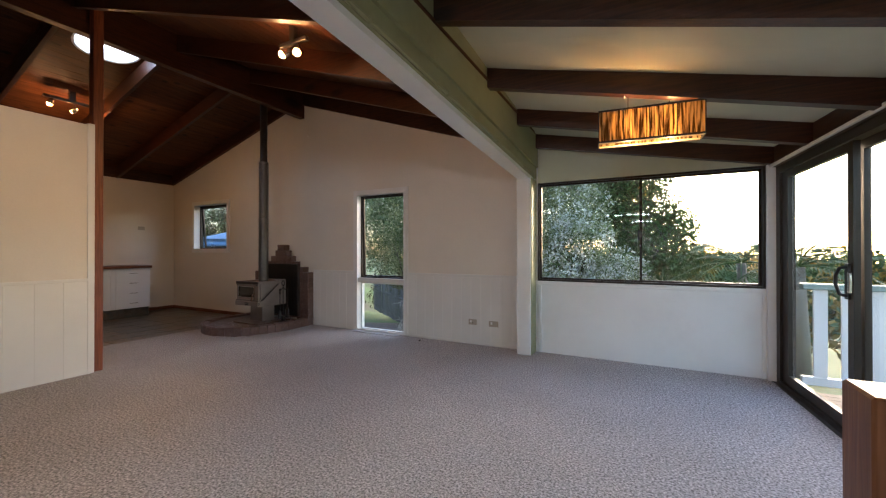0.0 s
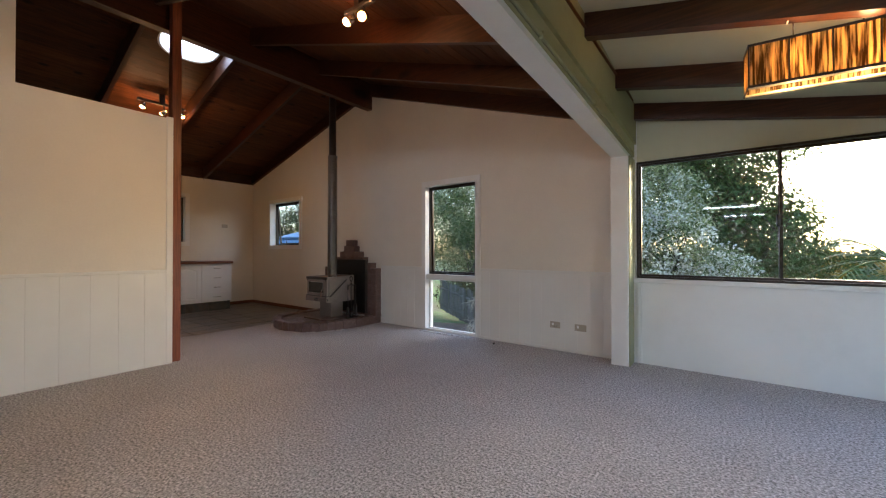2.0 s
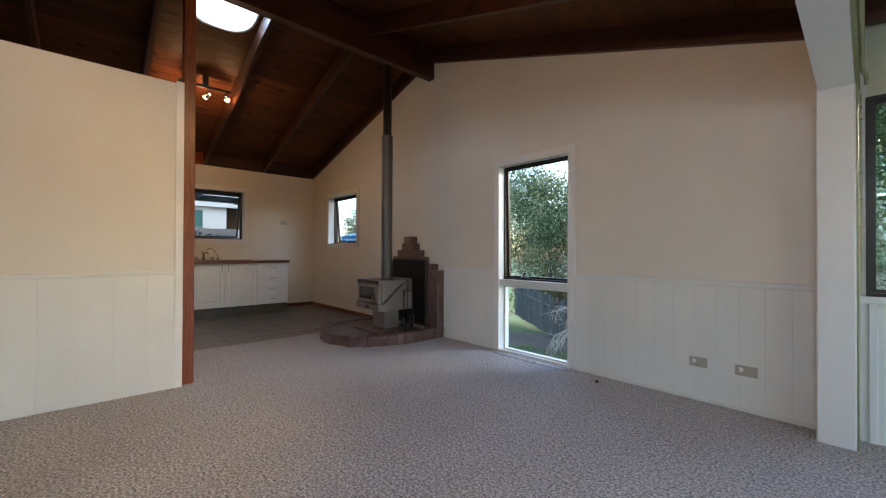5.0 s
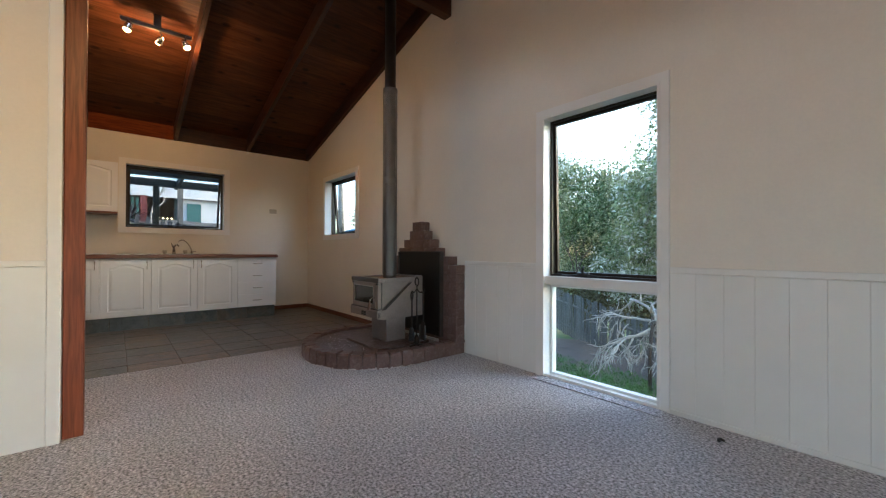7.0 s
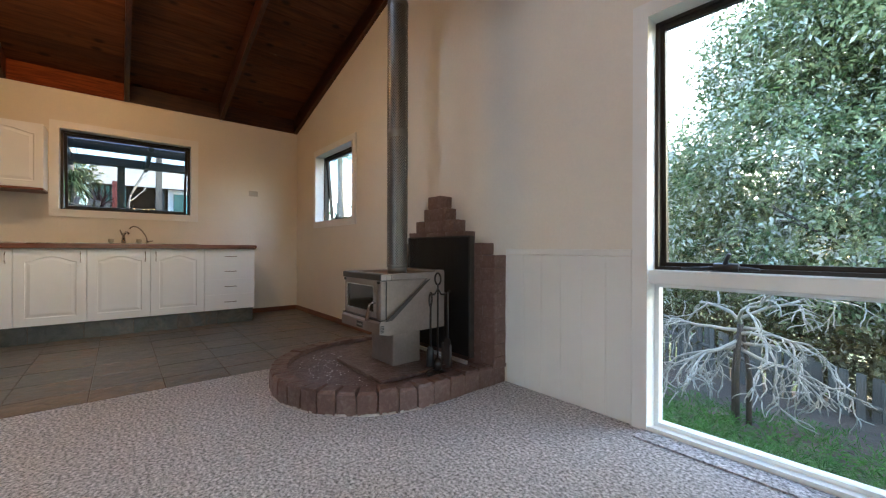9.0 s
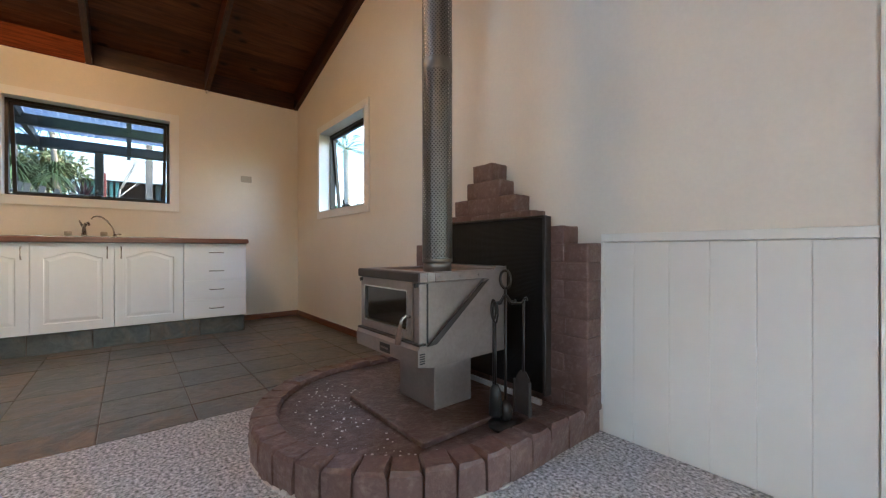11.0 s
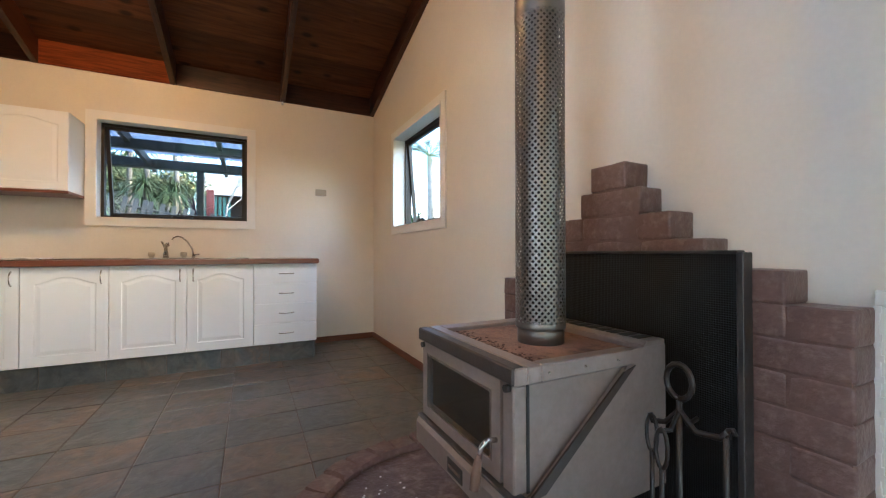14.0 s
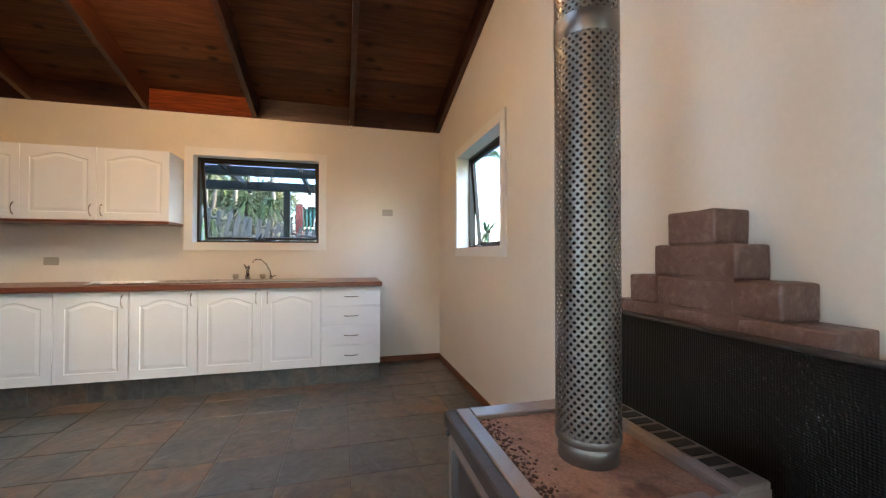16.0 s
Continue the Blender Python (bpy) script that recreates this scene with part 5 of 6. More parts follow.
for k in (0.3, 0.7):
    c = pa + ax * (L0 * k) + sd * (DEP / 2)
    part("light_bulb", tube(bmesh.new(), [c + Vector((0, 0, Z0 + 0.03)), c + Vector((0, 0, Z0 + 0.045)), c + Vector((0, 0, Z0 + 0.075)), c + Vector((0, 0, Z0 + 0.11)), c + Vector((0, 0, Z0 + 0.16))], [0.008, 0.022, 0.028, 0.018, 0.014], 12), BULB, pl, "lit bulb")
    bulb("pendant_light", c + Vector((0, 0, Z0 - 0.005)), 0.8, WARM, 0.03)
    bulb("pendant_glow", c + Vector((0, 0, Z0 + 0.2)), 0.45, WARM, 0.03)
    part("cord", tube(bmesh.new(), [c + Vector((0, 0, Z0 + 0.16)), c + Vector((0, 0, 2.275))], 0.003, 6), CHROME, pl)
bm = bmesh.new()
lamp_box(bm, L0 * 0.26, DEP / 2 - 0.02, 2.272, L0 * 0.74, DEP / 2 + 0.02, 2.30)
part("ceiling_bar", bm, WHITE, pl, "pale ceiling bar")

# fluorescent battens further back in the house, seen as reflections in the sunroom window
def batten(x0, x1, y, z):
    b = thing("fluorescent_batten", ((x0 + x1) / 2, y, z), "white fluorescent batten, lit, under the ceiling", "lamp", "fluorescent battens")
    part("body", boxes((x0, y - 0.035, z + 0.03, x1, y + 0.035, z + 0.09), bevel=0.006), WHITE, b)
    part("tube", tube(bmesh.new(), [(x0 + 0.03, y, z), (x1 - 0.03, y, z)], 0.014, 10), TUBE, b, "lit fluorescent tube")
    part("end_cap", boxes((x0, y - 0.018, z - 0.018, x0 + 0.03, y + 0.018, z + 0.03), bevel=0.003), WHITE, b)
    part("end_cap", boxes((x1 - 0.03, y - 0.018, z - 0.018, x1, y + 0.018, z + 0.03), bevel=0.003), WHITE, b)
    part("hanger", boxes((x0 + 0.3, y - 0.01, z + 0.09, x0 + 0.32, y + 0.01, 2.62)), WHITE, b)


batten(-0.85, 0.55, -3.9, 2.33)
batten(-0.40, 0.80, -6.4, 2.28)

# ---- outside ----
GRASS = material("grass_and_soil", (0.065, 0.12, 0.025), 0.9, vary=0.3, scale=0.8, fine=0.35, fine_scale=25, bump=0.9, bump_scale=30, stain=(0.06, 0.04, 0.028), stain_scale=0.55, stain_amount=0.95)
MULCH = material("bark_and_leaf_litter", (0.1, 0.07, 0.05), 0.9, vary=0.35, scale=2, fine=0.5, fine_scale=40, bump=1.0, bump_scale=35, stain=(0.12, 0.10, 0.08), stain_scale=7, stain_amount=0.6)
STONE = material("grey_garden_stone", (0.22, 0.21, 0.19), 0.85, vary=0.3, scale=5, bump=0.8, bump_scale=12, each=0.25)
FENCE = wood("weathered_fence_timber", (0.09, 0.085, 0.075), (0.17, 0.16, 0.14), (9, 9, 0.6), 0.8, each=0.2)
DECK = wood("weathered_deck_board", (0.16, 0.12, 0.085), (0.28, 0.22, 0.16), (9, 0.6, 9), 0.7, each=0.15)
BARK = material("grey_branch_bark", (0.42, 0.39, 0.34), 0.85, vary=0.25, scale=8, bump=0.6, bump_scale=40)
STEM = material("grey_brown_palm_stem", (0.22, 0.19, 0.15), 0.85, vary=0.25, scale=6, bump=0.6, bump_scale=30)
TRUNK = material("dark_tree_bark", (0.09, 0.07, 0.055), 0.9, vary=0.3, scale=5, bump=0.8, bump_scale=25)


def ground_z(x, y):
    """Garden level: falls away to the north, rises as a bank west of the kitchen."""
    z = -0.62 - 0.11 * max(0.0, min(y - 5.2, 9.0))
    if x < -10.8:
        z += min((-10.8 - x) * 0.45, 2.4 + 0.9 * max(0.0, min((2.4 - y) / 1.5, 1.0)))
    if y > 14:
        z -= min((y - 14) * 0.2, 14)
    if x > 3:
        z -= min((x - 3) * 0.25, 12)
    return z


bm = bmesh.new()
axis_ = [-600, -200, -80, -40, -28] + [-22 + i * 1.0 for i in range(44)] + [30, 45, 90, 220, 600]
vs = [[bm.verts.new((x, y, ground_z(x, y) + 0.07 * noise.noise((x * 0.8, y * 0.8, 0)))) for x in axis_] for y in axis_]
for a, b in zip(vs, vs[1:]):
    for i in range(len(a) - 1):
        bm.faces.new((a[i], a[i + 1], b[i + 1], b[i])).smooth = True
structure("ground", bm, GRASS, "garden lawn, soil and leaf litter")


def leaves_mesh(name, centres, per, spread, length, width, mat, parent, seed, rosette=True, label=""):
    """Many small folded leaves gathered in clumps round the given centres."""
    rng = np.random.default_rng(seed)
    c = np.repeat(np.asarray(centres, float), per, axis=0)
    n = len(c)
    d = rng.normal(size=(n, 3))
    d[:, 2] += 0.35
    d /= np.linalg.norm(d, axis=1)[:, None]
    base = c + d * (rng.random((n, 1)) ** 0.5) * spread
    side = np.cross(d, rng.normal(size=(n, 3)))
    side /= np.linalg.norm(side, axis=1)[:, None]
    ln = length * rng.uniform(0.6, 1.3, (n, 1))
    wd = width * rng.uniform(0.7, 1.2, (n, 1))
    droop = np.zeros((n, 3))
    droop[:, 2] = -0.25
    mid, tip = base + d * ln * 0.5, base + (d + droop) * ln
    v = np.stack([base, mid + side * wd / 2, tip, mid - side * wd / 2], 1).reshape(-1, 3)
    f = np.arange(4 * n).reshape(-1, 4)
    me = bpy.data.meshes.new(name)
    me.from_pydata(v.tolist(), [], f.tolist())
    me.materials.append(mat)
    ob = new(name, me)
    if parent:
        me.transform(Matrix.Translation(-place_of(parent)))
        ob.parent = parent
    return tagged(ob, label)


def clumps(blobs, n, seed, squash=0.85):
    """Points in the outer shells of several uneven ellipsoids (x, y, z, radius)."""
    rng = random.Random(seed)
    out, total = [], sum(b[3] ** 2 for b in blobs)
    for x, y, z, r in blobs:
        for _ in range(int(n * r * r / total)):
            d = Vector((rng.gauss(0, 1), rng.gauss(0, 1), rng.gauss(0, 1))).normalized()
            k = r * (0.3 + 0.7 * rng.random() ** 0.6) * (1 + 0.22 * noise.noise(d * 2.3 + Vector((x, y, z))))
            out.append((x + d.x * k, y + d.y * k, z + d.z * k * squash))
    return out


def leaf_mat(name, colour, each=0.35, rough=0.6):
    m = material(name, colour, rough, vary=0.25, scale=0.9, island=each, spec=0.2)
    return m


LEAF_A = leaf_mat("grey_green_leaf", (0.255, 0.275, 0.135), 0.3)
LEAF_B = leaf_mat("dark_green_leaf", (0.092, 0.125, 0.042), 0.35)
# green foliage with the orange of the low sun put into its colour
LEAF_C = leaf_mat("leaf_painted_sunlit", (0.36, 0.22, 0.04))
LEAF_D = leaf_mat("blue_green_strap_leaf", (0.09, 0.125, 0.045))
LEAF_P = leaf_mat("purple_strap_leaf", (0.06, 0.03, 0.035))
LEAF_E = leaf_mat("brown_olive_leaf", (0.10, 0.085, 0.035))
BLOSSOM = leaf_mat("pale_blossom", (0.6, 0.6, 0.5), 0.25)


def limbs(bm, start, direction, length, radius, depth, rng, spread=0.7, kids=3, wiggle=0.2):
    d, p, pts, rad = Vector(direction).normalized(), Vector(start), [Vector(start)], [radius]
    for k in range(4):
        d = (d + Vector((rng.uniform(-1, 1), rng.uniform(-1, 1), rng.uniform(-0.7, 0.9))) * wiggle).normalized()
        p = p + d * length / 4
        pts.append(p.copy())
        rad.append(radius * (1 - 0.45 * (k + 1) / 4))
    tube(bm, pts, rad, 7 if depth > 2 else 5)
    if depth:
        for k in range(kids):
            e = (d + Vector((rng.uniform(-1, 1), rng.uniform(-1, 1), rng.uniform(-0.5, 0.9))) * spread).normalized()
            limbs(bm, pts[-1] if k else pts[-2], e, length * rng.uniform(0.62, 0.85), rad[-1] * 0.85, depth - 1, rng, spread, kids, wiggle)


def tree(name, place, height, blobs, n, per, label, mats, seed, leaf=(0.14, 0.055), spread=0.22, category="tree"):
    t = thing(name, place, label, category)
    rng = random.Random(seed)
    bm = bmesh.new()
    limbs(bm, place, (rng.uniform(-0.1, 0.1), rng.uniform(-0.1, 0.1), 1), height * 0.3, 0.035 * height ** 0.8, 3, rng, 0.8)
    part("trunk", bm, TRUNK, t, "dark branching trunk")
    pts = clumps(blobs, n, seed)
    share = len(pts) // len(mats)
    for i, m in enumerate(mats):
        leaves_mesh("crown", pts[i::len(mats)], per, spread, leaf[0], leaf[1], m, t, seed + i)
    return t


tree("garden_tree", (-3.6, 11.8, ground_z(-3.6, 11.8)), 5, [(-5.3, 12.0, 0.8, 1.5), (-4.5, 11.6, 2.3, 1.7), (-3.9, 12.0, 4.3, 1.7), (-2.6, 11.9, 4.8, 1.9), (-2.3, 12.4, 2.5, 1.7), (-3.4, 11.2, 0.6, 1.6), (-3.2, 12.6, 5.6, 1.5)], 8600, 20, "broad garden tree with grey-green leaves and pale blossom", [LEAF_A, LEAF_B, LEAF_A, BLOSSOM, LEAF_A], 11, (0.1, 0.042), 0.17)
tree("garden_tree", (-1.4, 11.4, ground_z(-1.4, 11.4)), 4, [(-1.6, 11.1, 1.35, 1.2), (-1.9, 11.0, 0.1, 1.3), (-0.7, 11.5, 0.3, 1.15), (-2.5, 11.2, 0.9, 1.0)], 2600, 18, "blossoming garden tree with grey-green leaves", [BLOSSOM, LEAF_A, LEAF_A, BLOSSOM, LEAF_B], 12, (0.085, 0.045), 0.14)
tree("garden_tree", (0.2, 14.6, ground_z(0.2, 14.6)), 6, [(-0.6, 14.8, 3.8, 1.5), (0.3, 14.6, 2.4, 1.3), (0.3, 14.2, 0.9, 1.3), (0.9, 14.8, 3.9, 0.7), (1.1, 14.4, 1.9, 0.6), (-1.8, 14.6, 4.2, 1.6), (0.6, 15.6, 1.4, 1.7), (-0.6, 15.8, 3.0, 1.7)], 2300, 14, "tall dark green tree with an open crown", [LEAF_B, LEAF_E, LEAF_B, LEAF_D], 13, (0.15, 0.05), 0.24)
tree("garden_tree", (-1.2, 17.5, ground_z(-1.2, 17.5)), 7, [(-1.0, 17.4, 4.6, 1.5), (-2.6, 17.2, 4.6, 1.6), (-0.6, 17.2, 2.6, 1.4), (0.2, 17.6, 1.2, 1.2)], 1300, 14, "tall brown-green tree with bare branches showing", [LEAF_E, LEAF_B, LEAF_E], 23, (0.17, 0.06), 0.28)
# the evening glow on this shrub is in its leaf colour
tree("garden_shrub", (2.3, 19.0, ground_z(2.3, 19)), 3, [(2.2, 19.0, 0.6, 1.0), (1.5, 18.6, 0.1, 1.0)], 300, 16, "shrub with low sunlight painted into its yellow-orange leaf colour", [LEAF_C, LEAF_B], 14, (0.14, 0.07), 0.2, "shrub")
tree("garden_tree", (-8.2, 13.5, ground_z(-8.2, 13.5)), 4, [(-7.4, 14.4, 1.9, 1.8), (-9.2, 14.8, 2.8, 2.0), (-11.2, 15.4, 2.0, 2.0), (-6.6, 14.2, 2.1, 1.6), (-9.0, 14.9, 0.9, 1.7), (-10.8, 15.2, 3.6, 1.6), (-7.2, 14.6, 0.4, 1.5)], 4600, 18, "grey-green garden tree behind the fence", [LEAF_A, LEAF_B], 15, (0.11, 0.045), 0.19)

# bare branching shrub on the lawn
sh_ = thing("bare_shrub", (-3.85, 7.6, ground_z(-3.85, 7.6)), "bare pale-grey branching shrub on the lawn", "shrub")
rng = random.Random(5)
bm = bmesh.new()
def drooping(start, d, length, radius, depth):
    """A crooked blunt twig that spreads outwards and hangs, with side twigs."""
    p, pts, rad = Vector(start), [Vector(start)], [radius]
    for k in range(4):
        d = (d + Vector((rng.uniform(-1, 1), rng.uniform(-1, 1), rng.uniform(-1.0, 0.65))) * 0.42).normalized()
        p = p + d * length / 4
        pts.append(p.copy())
        rad.append(radius * (1 - 0.34 * (k + 1) / 4))
        if depth and k in (1, 2, 3):
            e = (d + Vector((rng.uniform(-1, 1), rng.uniform(-1, 1), rng.uniform(-0.9, 0.6))) * 0.9).normalized()
            drooping(p, e, length * rng.uniform(0.55, 0.8), max(rad[-1] * 0.8, 0.006), depth - 1)
    tube(bm, pts, rad, 5)


bx, by = -3.85, 7.6
bz = ground_z(bx, by)
stems = bmesh.new()
fork = Vector((bx, by, 0.22))
for k in range(3):
    a = k * 2.09 + 0.4
    foot = Vector((bx + 0.07 * math.cos(a), by + 0.07 * math.sin(a), bz))
    tube(stems, [foot, (foot + fork) / 2 + Vector((0.04 * math.cos(a), 0.04 * math.sin(a), 0)), fork], [0.026, 0.023, 0.02], 7)
for k in range(11):
    a = k * 2.4
    drooping(fork - Vector((0, 0, 0.03 * k)), Vector((math.cos(a), 0.8 * math.sin(a), 0.55 - 0.09 * k)), 0.5, 0.02, 3)
part("stems", stems, TRUNK, sh_, "dark stems under the pale twigs")
part("branches", bm, BARK, sh_)

# clipped dark growth behind the fence
hedge_pts = clumps([(-9.5 + k * 0.85, 8.8 - 0.62 * (min(-9.5 + k * 0.85, -1.2) + 2.9) + 1.0, -0.55 + 0.2 * math.sin(k * 2.1), 0.85) for k in range(13)], 900, 19)
hd = thing("hedge", (-4.5, 10.8, -1.2), "dark green undergrowth behind the paling fence", "hedge")
leaves_mesh("crown", hedge_pts, 16, 0.22, 0.12, 0.05, LEAF_E, hd, 77)

# picket fence
fence = thing("picket_fence", (-4.5, 10.0, -1.1), "weathered grey paling fence across the garden", "fence")
pm = None


def fence_top(x):
    return -0.41 + 0.065 * (-3.4 - x)


rng = random.Random(9)
x = -9.4
while x < 0.6:
    y = 8.8 - 0.62 * (x + 2.9) if x < -1.2 else 8.8 - 0.62 * 1.7
    if pm is None:
        bm = boxes((-0.042, -0.009, 0, 0.042, 0.009, 1.15))
        pm = bpy.data.meshes.new("paling")
        bm.to_mesh(pm)
        bm.free()
        pm.materials.append(FENCE)
    ob = new("paling", pm)
    ob.parent = fence
    ob.location = Vector((x, y, fence_top(x) - 1.15 + rng.uniform(-0.03, 0.03))) - fence.location
    ob.rotation_euler = (rng.uniform(-0.02, 0.02), rng.uniform(-0.03, 0.03), math.atan2(-0.62, 1) if x < -1.2 else 0)
    x += 0.105 if x < -1.2 else 0.12
for dz in (-0.9, -0.3):
    bm = bmesh.new()
    pts = [(-9.4, 8.8 + 0.62 * 6.5 + 0.03, 0), (-1.2, 8.8 - 0.62 * 1.7 + 0.03, 0)]
    tube(bm, [(a, b, fence_top(a) + dz) for a, b, _ in pts], 0.04, 4)
    part("rail", bm, FENCE, fence)

# stones edging the lawn
rng = random.Random(21)
for i in range(16):
    x, y = -5.2 + i * 0.24, 6.75 + 0.15 * math.sin(i * 1.3) + rng.uniform(-0.1, 0.1)
    s = thing("garden_stone", (x, y, ground_z(x, y)), "rough grey stone edging the lawn", "stone", "stones edging the lawn")
    bm = bmesh.new()
    bmesh.ops.create_icosphere(bm, subdivisions=2, radius=0.1 * rng.uniform(0.6, 1.15))
    for v in bm.verts:
        v.co *= 1 + 0.35 * noise.noise(v.co * 9 + Vector((i, 0, 0)))
        v.co.z *= 0.65
        v.co += Vector((x, y, ground_z(x, y) + 0.02))
    part("rock", bm, STONE, s)
bm = bmesh.new()
nx = 26
vv = [[bm.verts.new((-7.5 + 8.5 * i / nx, y0 + 0.25 * math.sin(i), ground_z(-3, y0) + 0.11 + (0.05 * noise.noise((i * 0.6, y0, 0)) if 0 < j < 3 else -0.18))) for i in range(nx + 1)] for j, y0 in enumerate((6.95, 7.8, 9.6, 12.2))]
for a, b in zip(vv, vv[1:]):
    for i in range(nx):
        bm.faces.new((a[i], a[i + 1], b[i + 1], b[i]))
tagged(part("mulch_bed", bm, MULCH), "brown bark mulch bed under the shrub", "mulch", kind="stuff")
bl = []
rng = random.Random(31)
for i in range(2400):
    x, y = rng.uniform(-5.6, -0.8), rng.uniform(5.2, 6.9) if i % 3 else rng.uniform(6.9, 8.2)
    bl.append((x, y, ground_z(x, y) + 0.05))
GRASSBLADE = leaf_mat("grass_blade", (0.09, 0.2, 0.035), 0.4, 0.6)
g = leaves_mesh("grass", bl, 22, 0.09, 0.09, 0.008, GRASSBLADE, None, 41)
tagged(g, "tufts of green lawn grass", "grass", kind="stuff")


# strap-leaved plants: yuccas and palms
def strap_plant(name, place, trunk, n, length, width, label, mat, seed, arch=0.9, category="plant"):
    t = thing(name, place, label, category)
    rng = random.Random(seed)
    x, y, z = place
    lean = Vector((rng.uniform(-0.12, 0.12), rng.uniform(-0.12, 0.12), 1))
    head = Vector(place) + lean * trunk
    part("trunk", tube(bmesh.new(), [place, Vector(place) + lean * trunk * 0.5, head], [0.065, 0.052, 0.045], 8), STEM, t)
    bm = bmesh.new()
    for k in range(n):
        a, e = rng.uniform(0, 6.283), rng.uniform(-0.35, 1.3)
        d = Vector((math.cos(a) * math.cos(e), math.sin(a) * math.cos(e), math.sin(e)))
        s = Vector((-math.sin(a), math.cos(a), 0))
        ln = length * rng.uniform(0.75, 1.15)
        rows_ = []
        for j in range(5):
            u = j / 4
            c = head + d * ln * u + Vector((0, 0, -arch * ln * 0.45 * u * u))
            w = width * (0.5 + 1.2 * u) * (1 - u) + 0.003
            rows_.append((bm.verts.new(c - s * w), bm.verts.new(c + s * w)))
        for p, q in zip(rows_, rows_[1:]):
            bm.faces.new((p[0], p[1], q[1], q[0]))
    part("leaves", bm, mat, t)
    return t


def palm(name, place, trunk, n, length, label, seed):
    t = thing(name, place, label, "palm")
    rng = random.Random(seed)
    head = Vector(place) + Vector((rng.uniform(-0.1, 0.1), rng.uniform(-0.1, 0.1), 1)) * trunk
    part("trunk", tube(bmesh.new(), [place, head], [0.13, 0.09], 10), STEM, t)
    bm = bmesh.new()
    for k in range(n):
        a, e = 6.283 * k / n + rng.uniform(-0.2, 0.2), rng.uniform(0.1, 1.1)
        d = Vector((math.cos(a) * math.cos(e), math.sin(a) * math.cos(e), math.sin(e)))
        s = Vector((-math.sin(a), math.cos(a), 0))
        spine = [head + d * length * u / 10 + Vector((0, 0, -0.55 * length * (u / 10) ** 2)) for u in range(11)]
        tube(bm, spine, [0.02 * (1 - u / 11) + 0.003 for u in range(11)], 4)
        for u in range(2, 11):
            for h in (0, 0.5):
                c = spine[u] if not h else (spine[u] + spine[u - 1]) / 2
                f = (spine[u] - spine[u - 1]).normalized()
                ll = length * 0.34 * math.sin(math.pi * (u + 1) / 12.5)
                for sg in (1, -1):
                    tip = c + (s * sg + f * 0.7 + Vector((0, 0, -0.35))).normalized() * ll
                    m_ = (c + tip) / 2
                    bm.faces.new((bm.verts.new(c), bm.verts.new(m_ + f * 0.018), bm.verts.new(tip), bm.verts.new(m_ - f * 0.018)))
    part("fronds", bm, LEAF_D, t)


palm("garden_palm", (2.2, 10.6, ground_z(2.2, 10.6)), 2.15, 15, 1.4, "feathery palm outside the sunroom", 3)
palm("garden_palm", (2.75, 9.4, ground_z(2.75, 9.4)), 2.0, 13, 1.25, "feathery palm outside the sunroom", 4)
strap_plant("cordyline", (0.55, 11.2, ground_z(0.55, 11.2)), 1.5, 90, 0.85, 0.022, "strap-leaved cordyline in front of the trees", LEAF_D, 6)

# deck with white balustrade
deck = structure("deck", boxes((1.40, -3, -0.12, 3.6, 4.82, -0.065)), DECK, "weathered timber deck")
bmd = boxes((1.42, -0.044, 0, 3.58, 0.044, 0.03))
dm = bpy.data.meshes.new("deck_board")
bmd.to_mesh(dm)
bmd.free()
dm.materials.append(DECK)
for i in range(40):
    ob = new("deck_board", dm)
    ob.parent = deck
    ob.location = (0, 4.76 - i * 0.094, -0.062)
RAILG = material("green_grey_rail_paint", (0.30, 0.37, 0.33), 0.5, vary=0.1, scale=4)
rail = thing("deck_balustrade", (2.4, 4.72, -0.03), "white slatted balustrade with a green-grey top rail", "balustrade")
part("top_rail", boxes((1.42, 4.68, 0.87, 3.6, 4.78, 0.92), bevel=0.006), RAILG, rail, "green-grey top rail")
part("bottom_rail", boxes((1.42, 4.705, 0.05, 3.6, 4.75, 0.12), bevel=0.004), WHITE, rail)
for i in range(12):
    x = 1.50 + i * 0.178
    part("baluster", boxes((x, 4.715, 0.12, x + 0.09, 4.74, 0.87)), WHITE, rail)
part("post", boxes((3.5, 4.68, -0.03, 3.6, 4.78, 0.87)), WHITE, rail)

# far trees
far = []
rng = random.Random(51)
for i in range(150):
    a = rng.uniform(-0.5, 0.9)
    r = rng.uniform(38, 75)
    far.append((r * math.sin(a), r * math.cos(a), rng.uniform(-4.2, -1.2), rng.uniform(1.4, 3.0)))
pts = clumps(far, 3800, 8)
w_ = leaves_mesh("far_trees", pts, 12, 0.7, 0.7, 0.45, LEAF_B, None, 61)
tagged(w_, "distant belt of trees catching the low sun", "trees", kind="stuff")
# eastern trees again, low sun painted on as orange leaves
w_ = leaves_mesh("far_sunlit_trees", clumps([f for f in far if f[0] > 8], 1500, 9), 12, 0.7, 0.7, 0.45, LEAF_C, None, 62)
tagged(w_, "distant trees with the low sun's orange painted into the leaf colour", "trees", kind="stuff")

# pergola west of the kitchen, bank, plants and low fence
POSTG = material("dark_green_post_paint", (0.038, 0.048, 0.042), 0.55, vary=0.15, scale=4, bump=0.1)
pg = thing("pergola", (-10.2, 2.6, -0.6), "dark green timber pergola with corrugated roofing", "pergola")
for y in (-0.4, 2.93):
    part("post", boxes((-11.35, y - 0.05, ground_z(-11.3, y) - 0.1, -11.25, y + 0.05, 2.255), bevel=0.004), POSTG, pg)
part("beam", boxes((-11.38, -1.2, 2.255, -11.22, 4.7, 2.385), bevel=0.004), POSTG, pg)
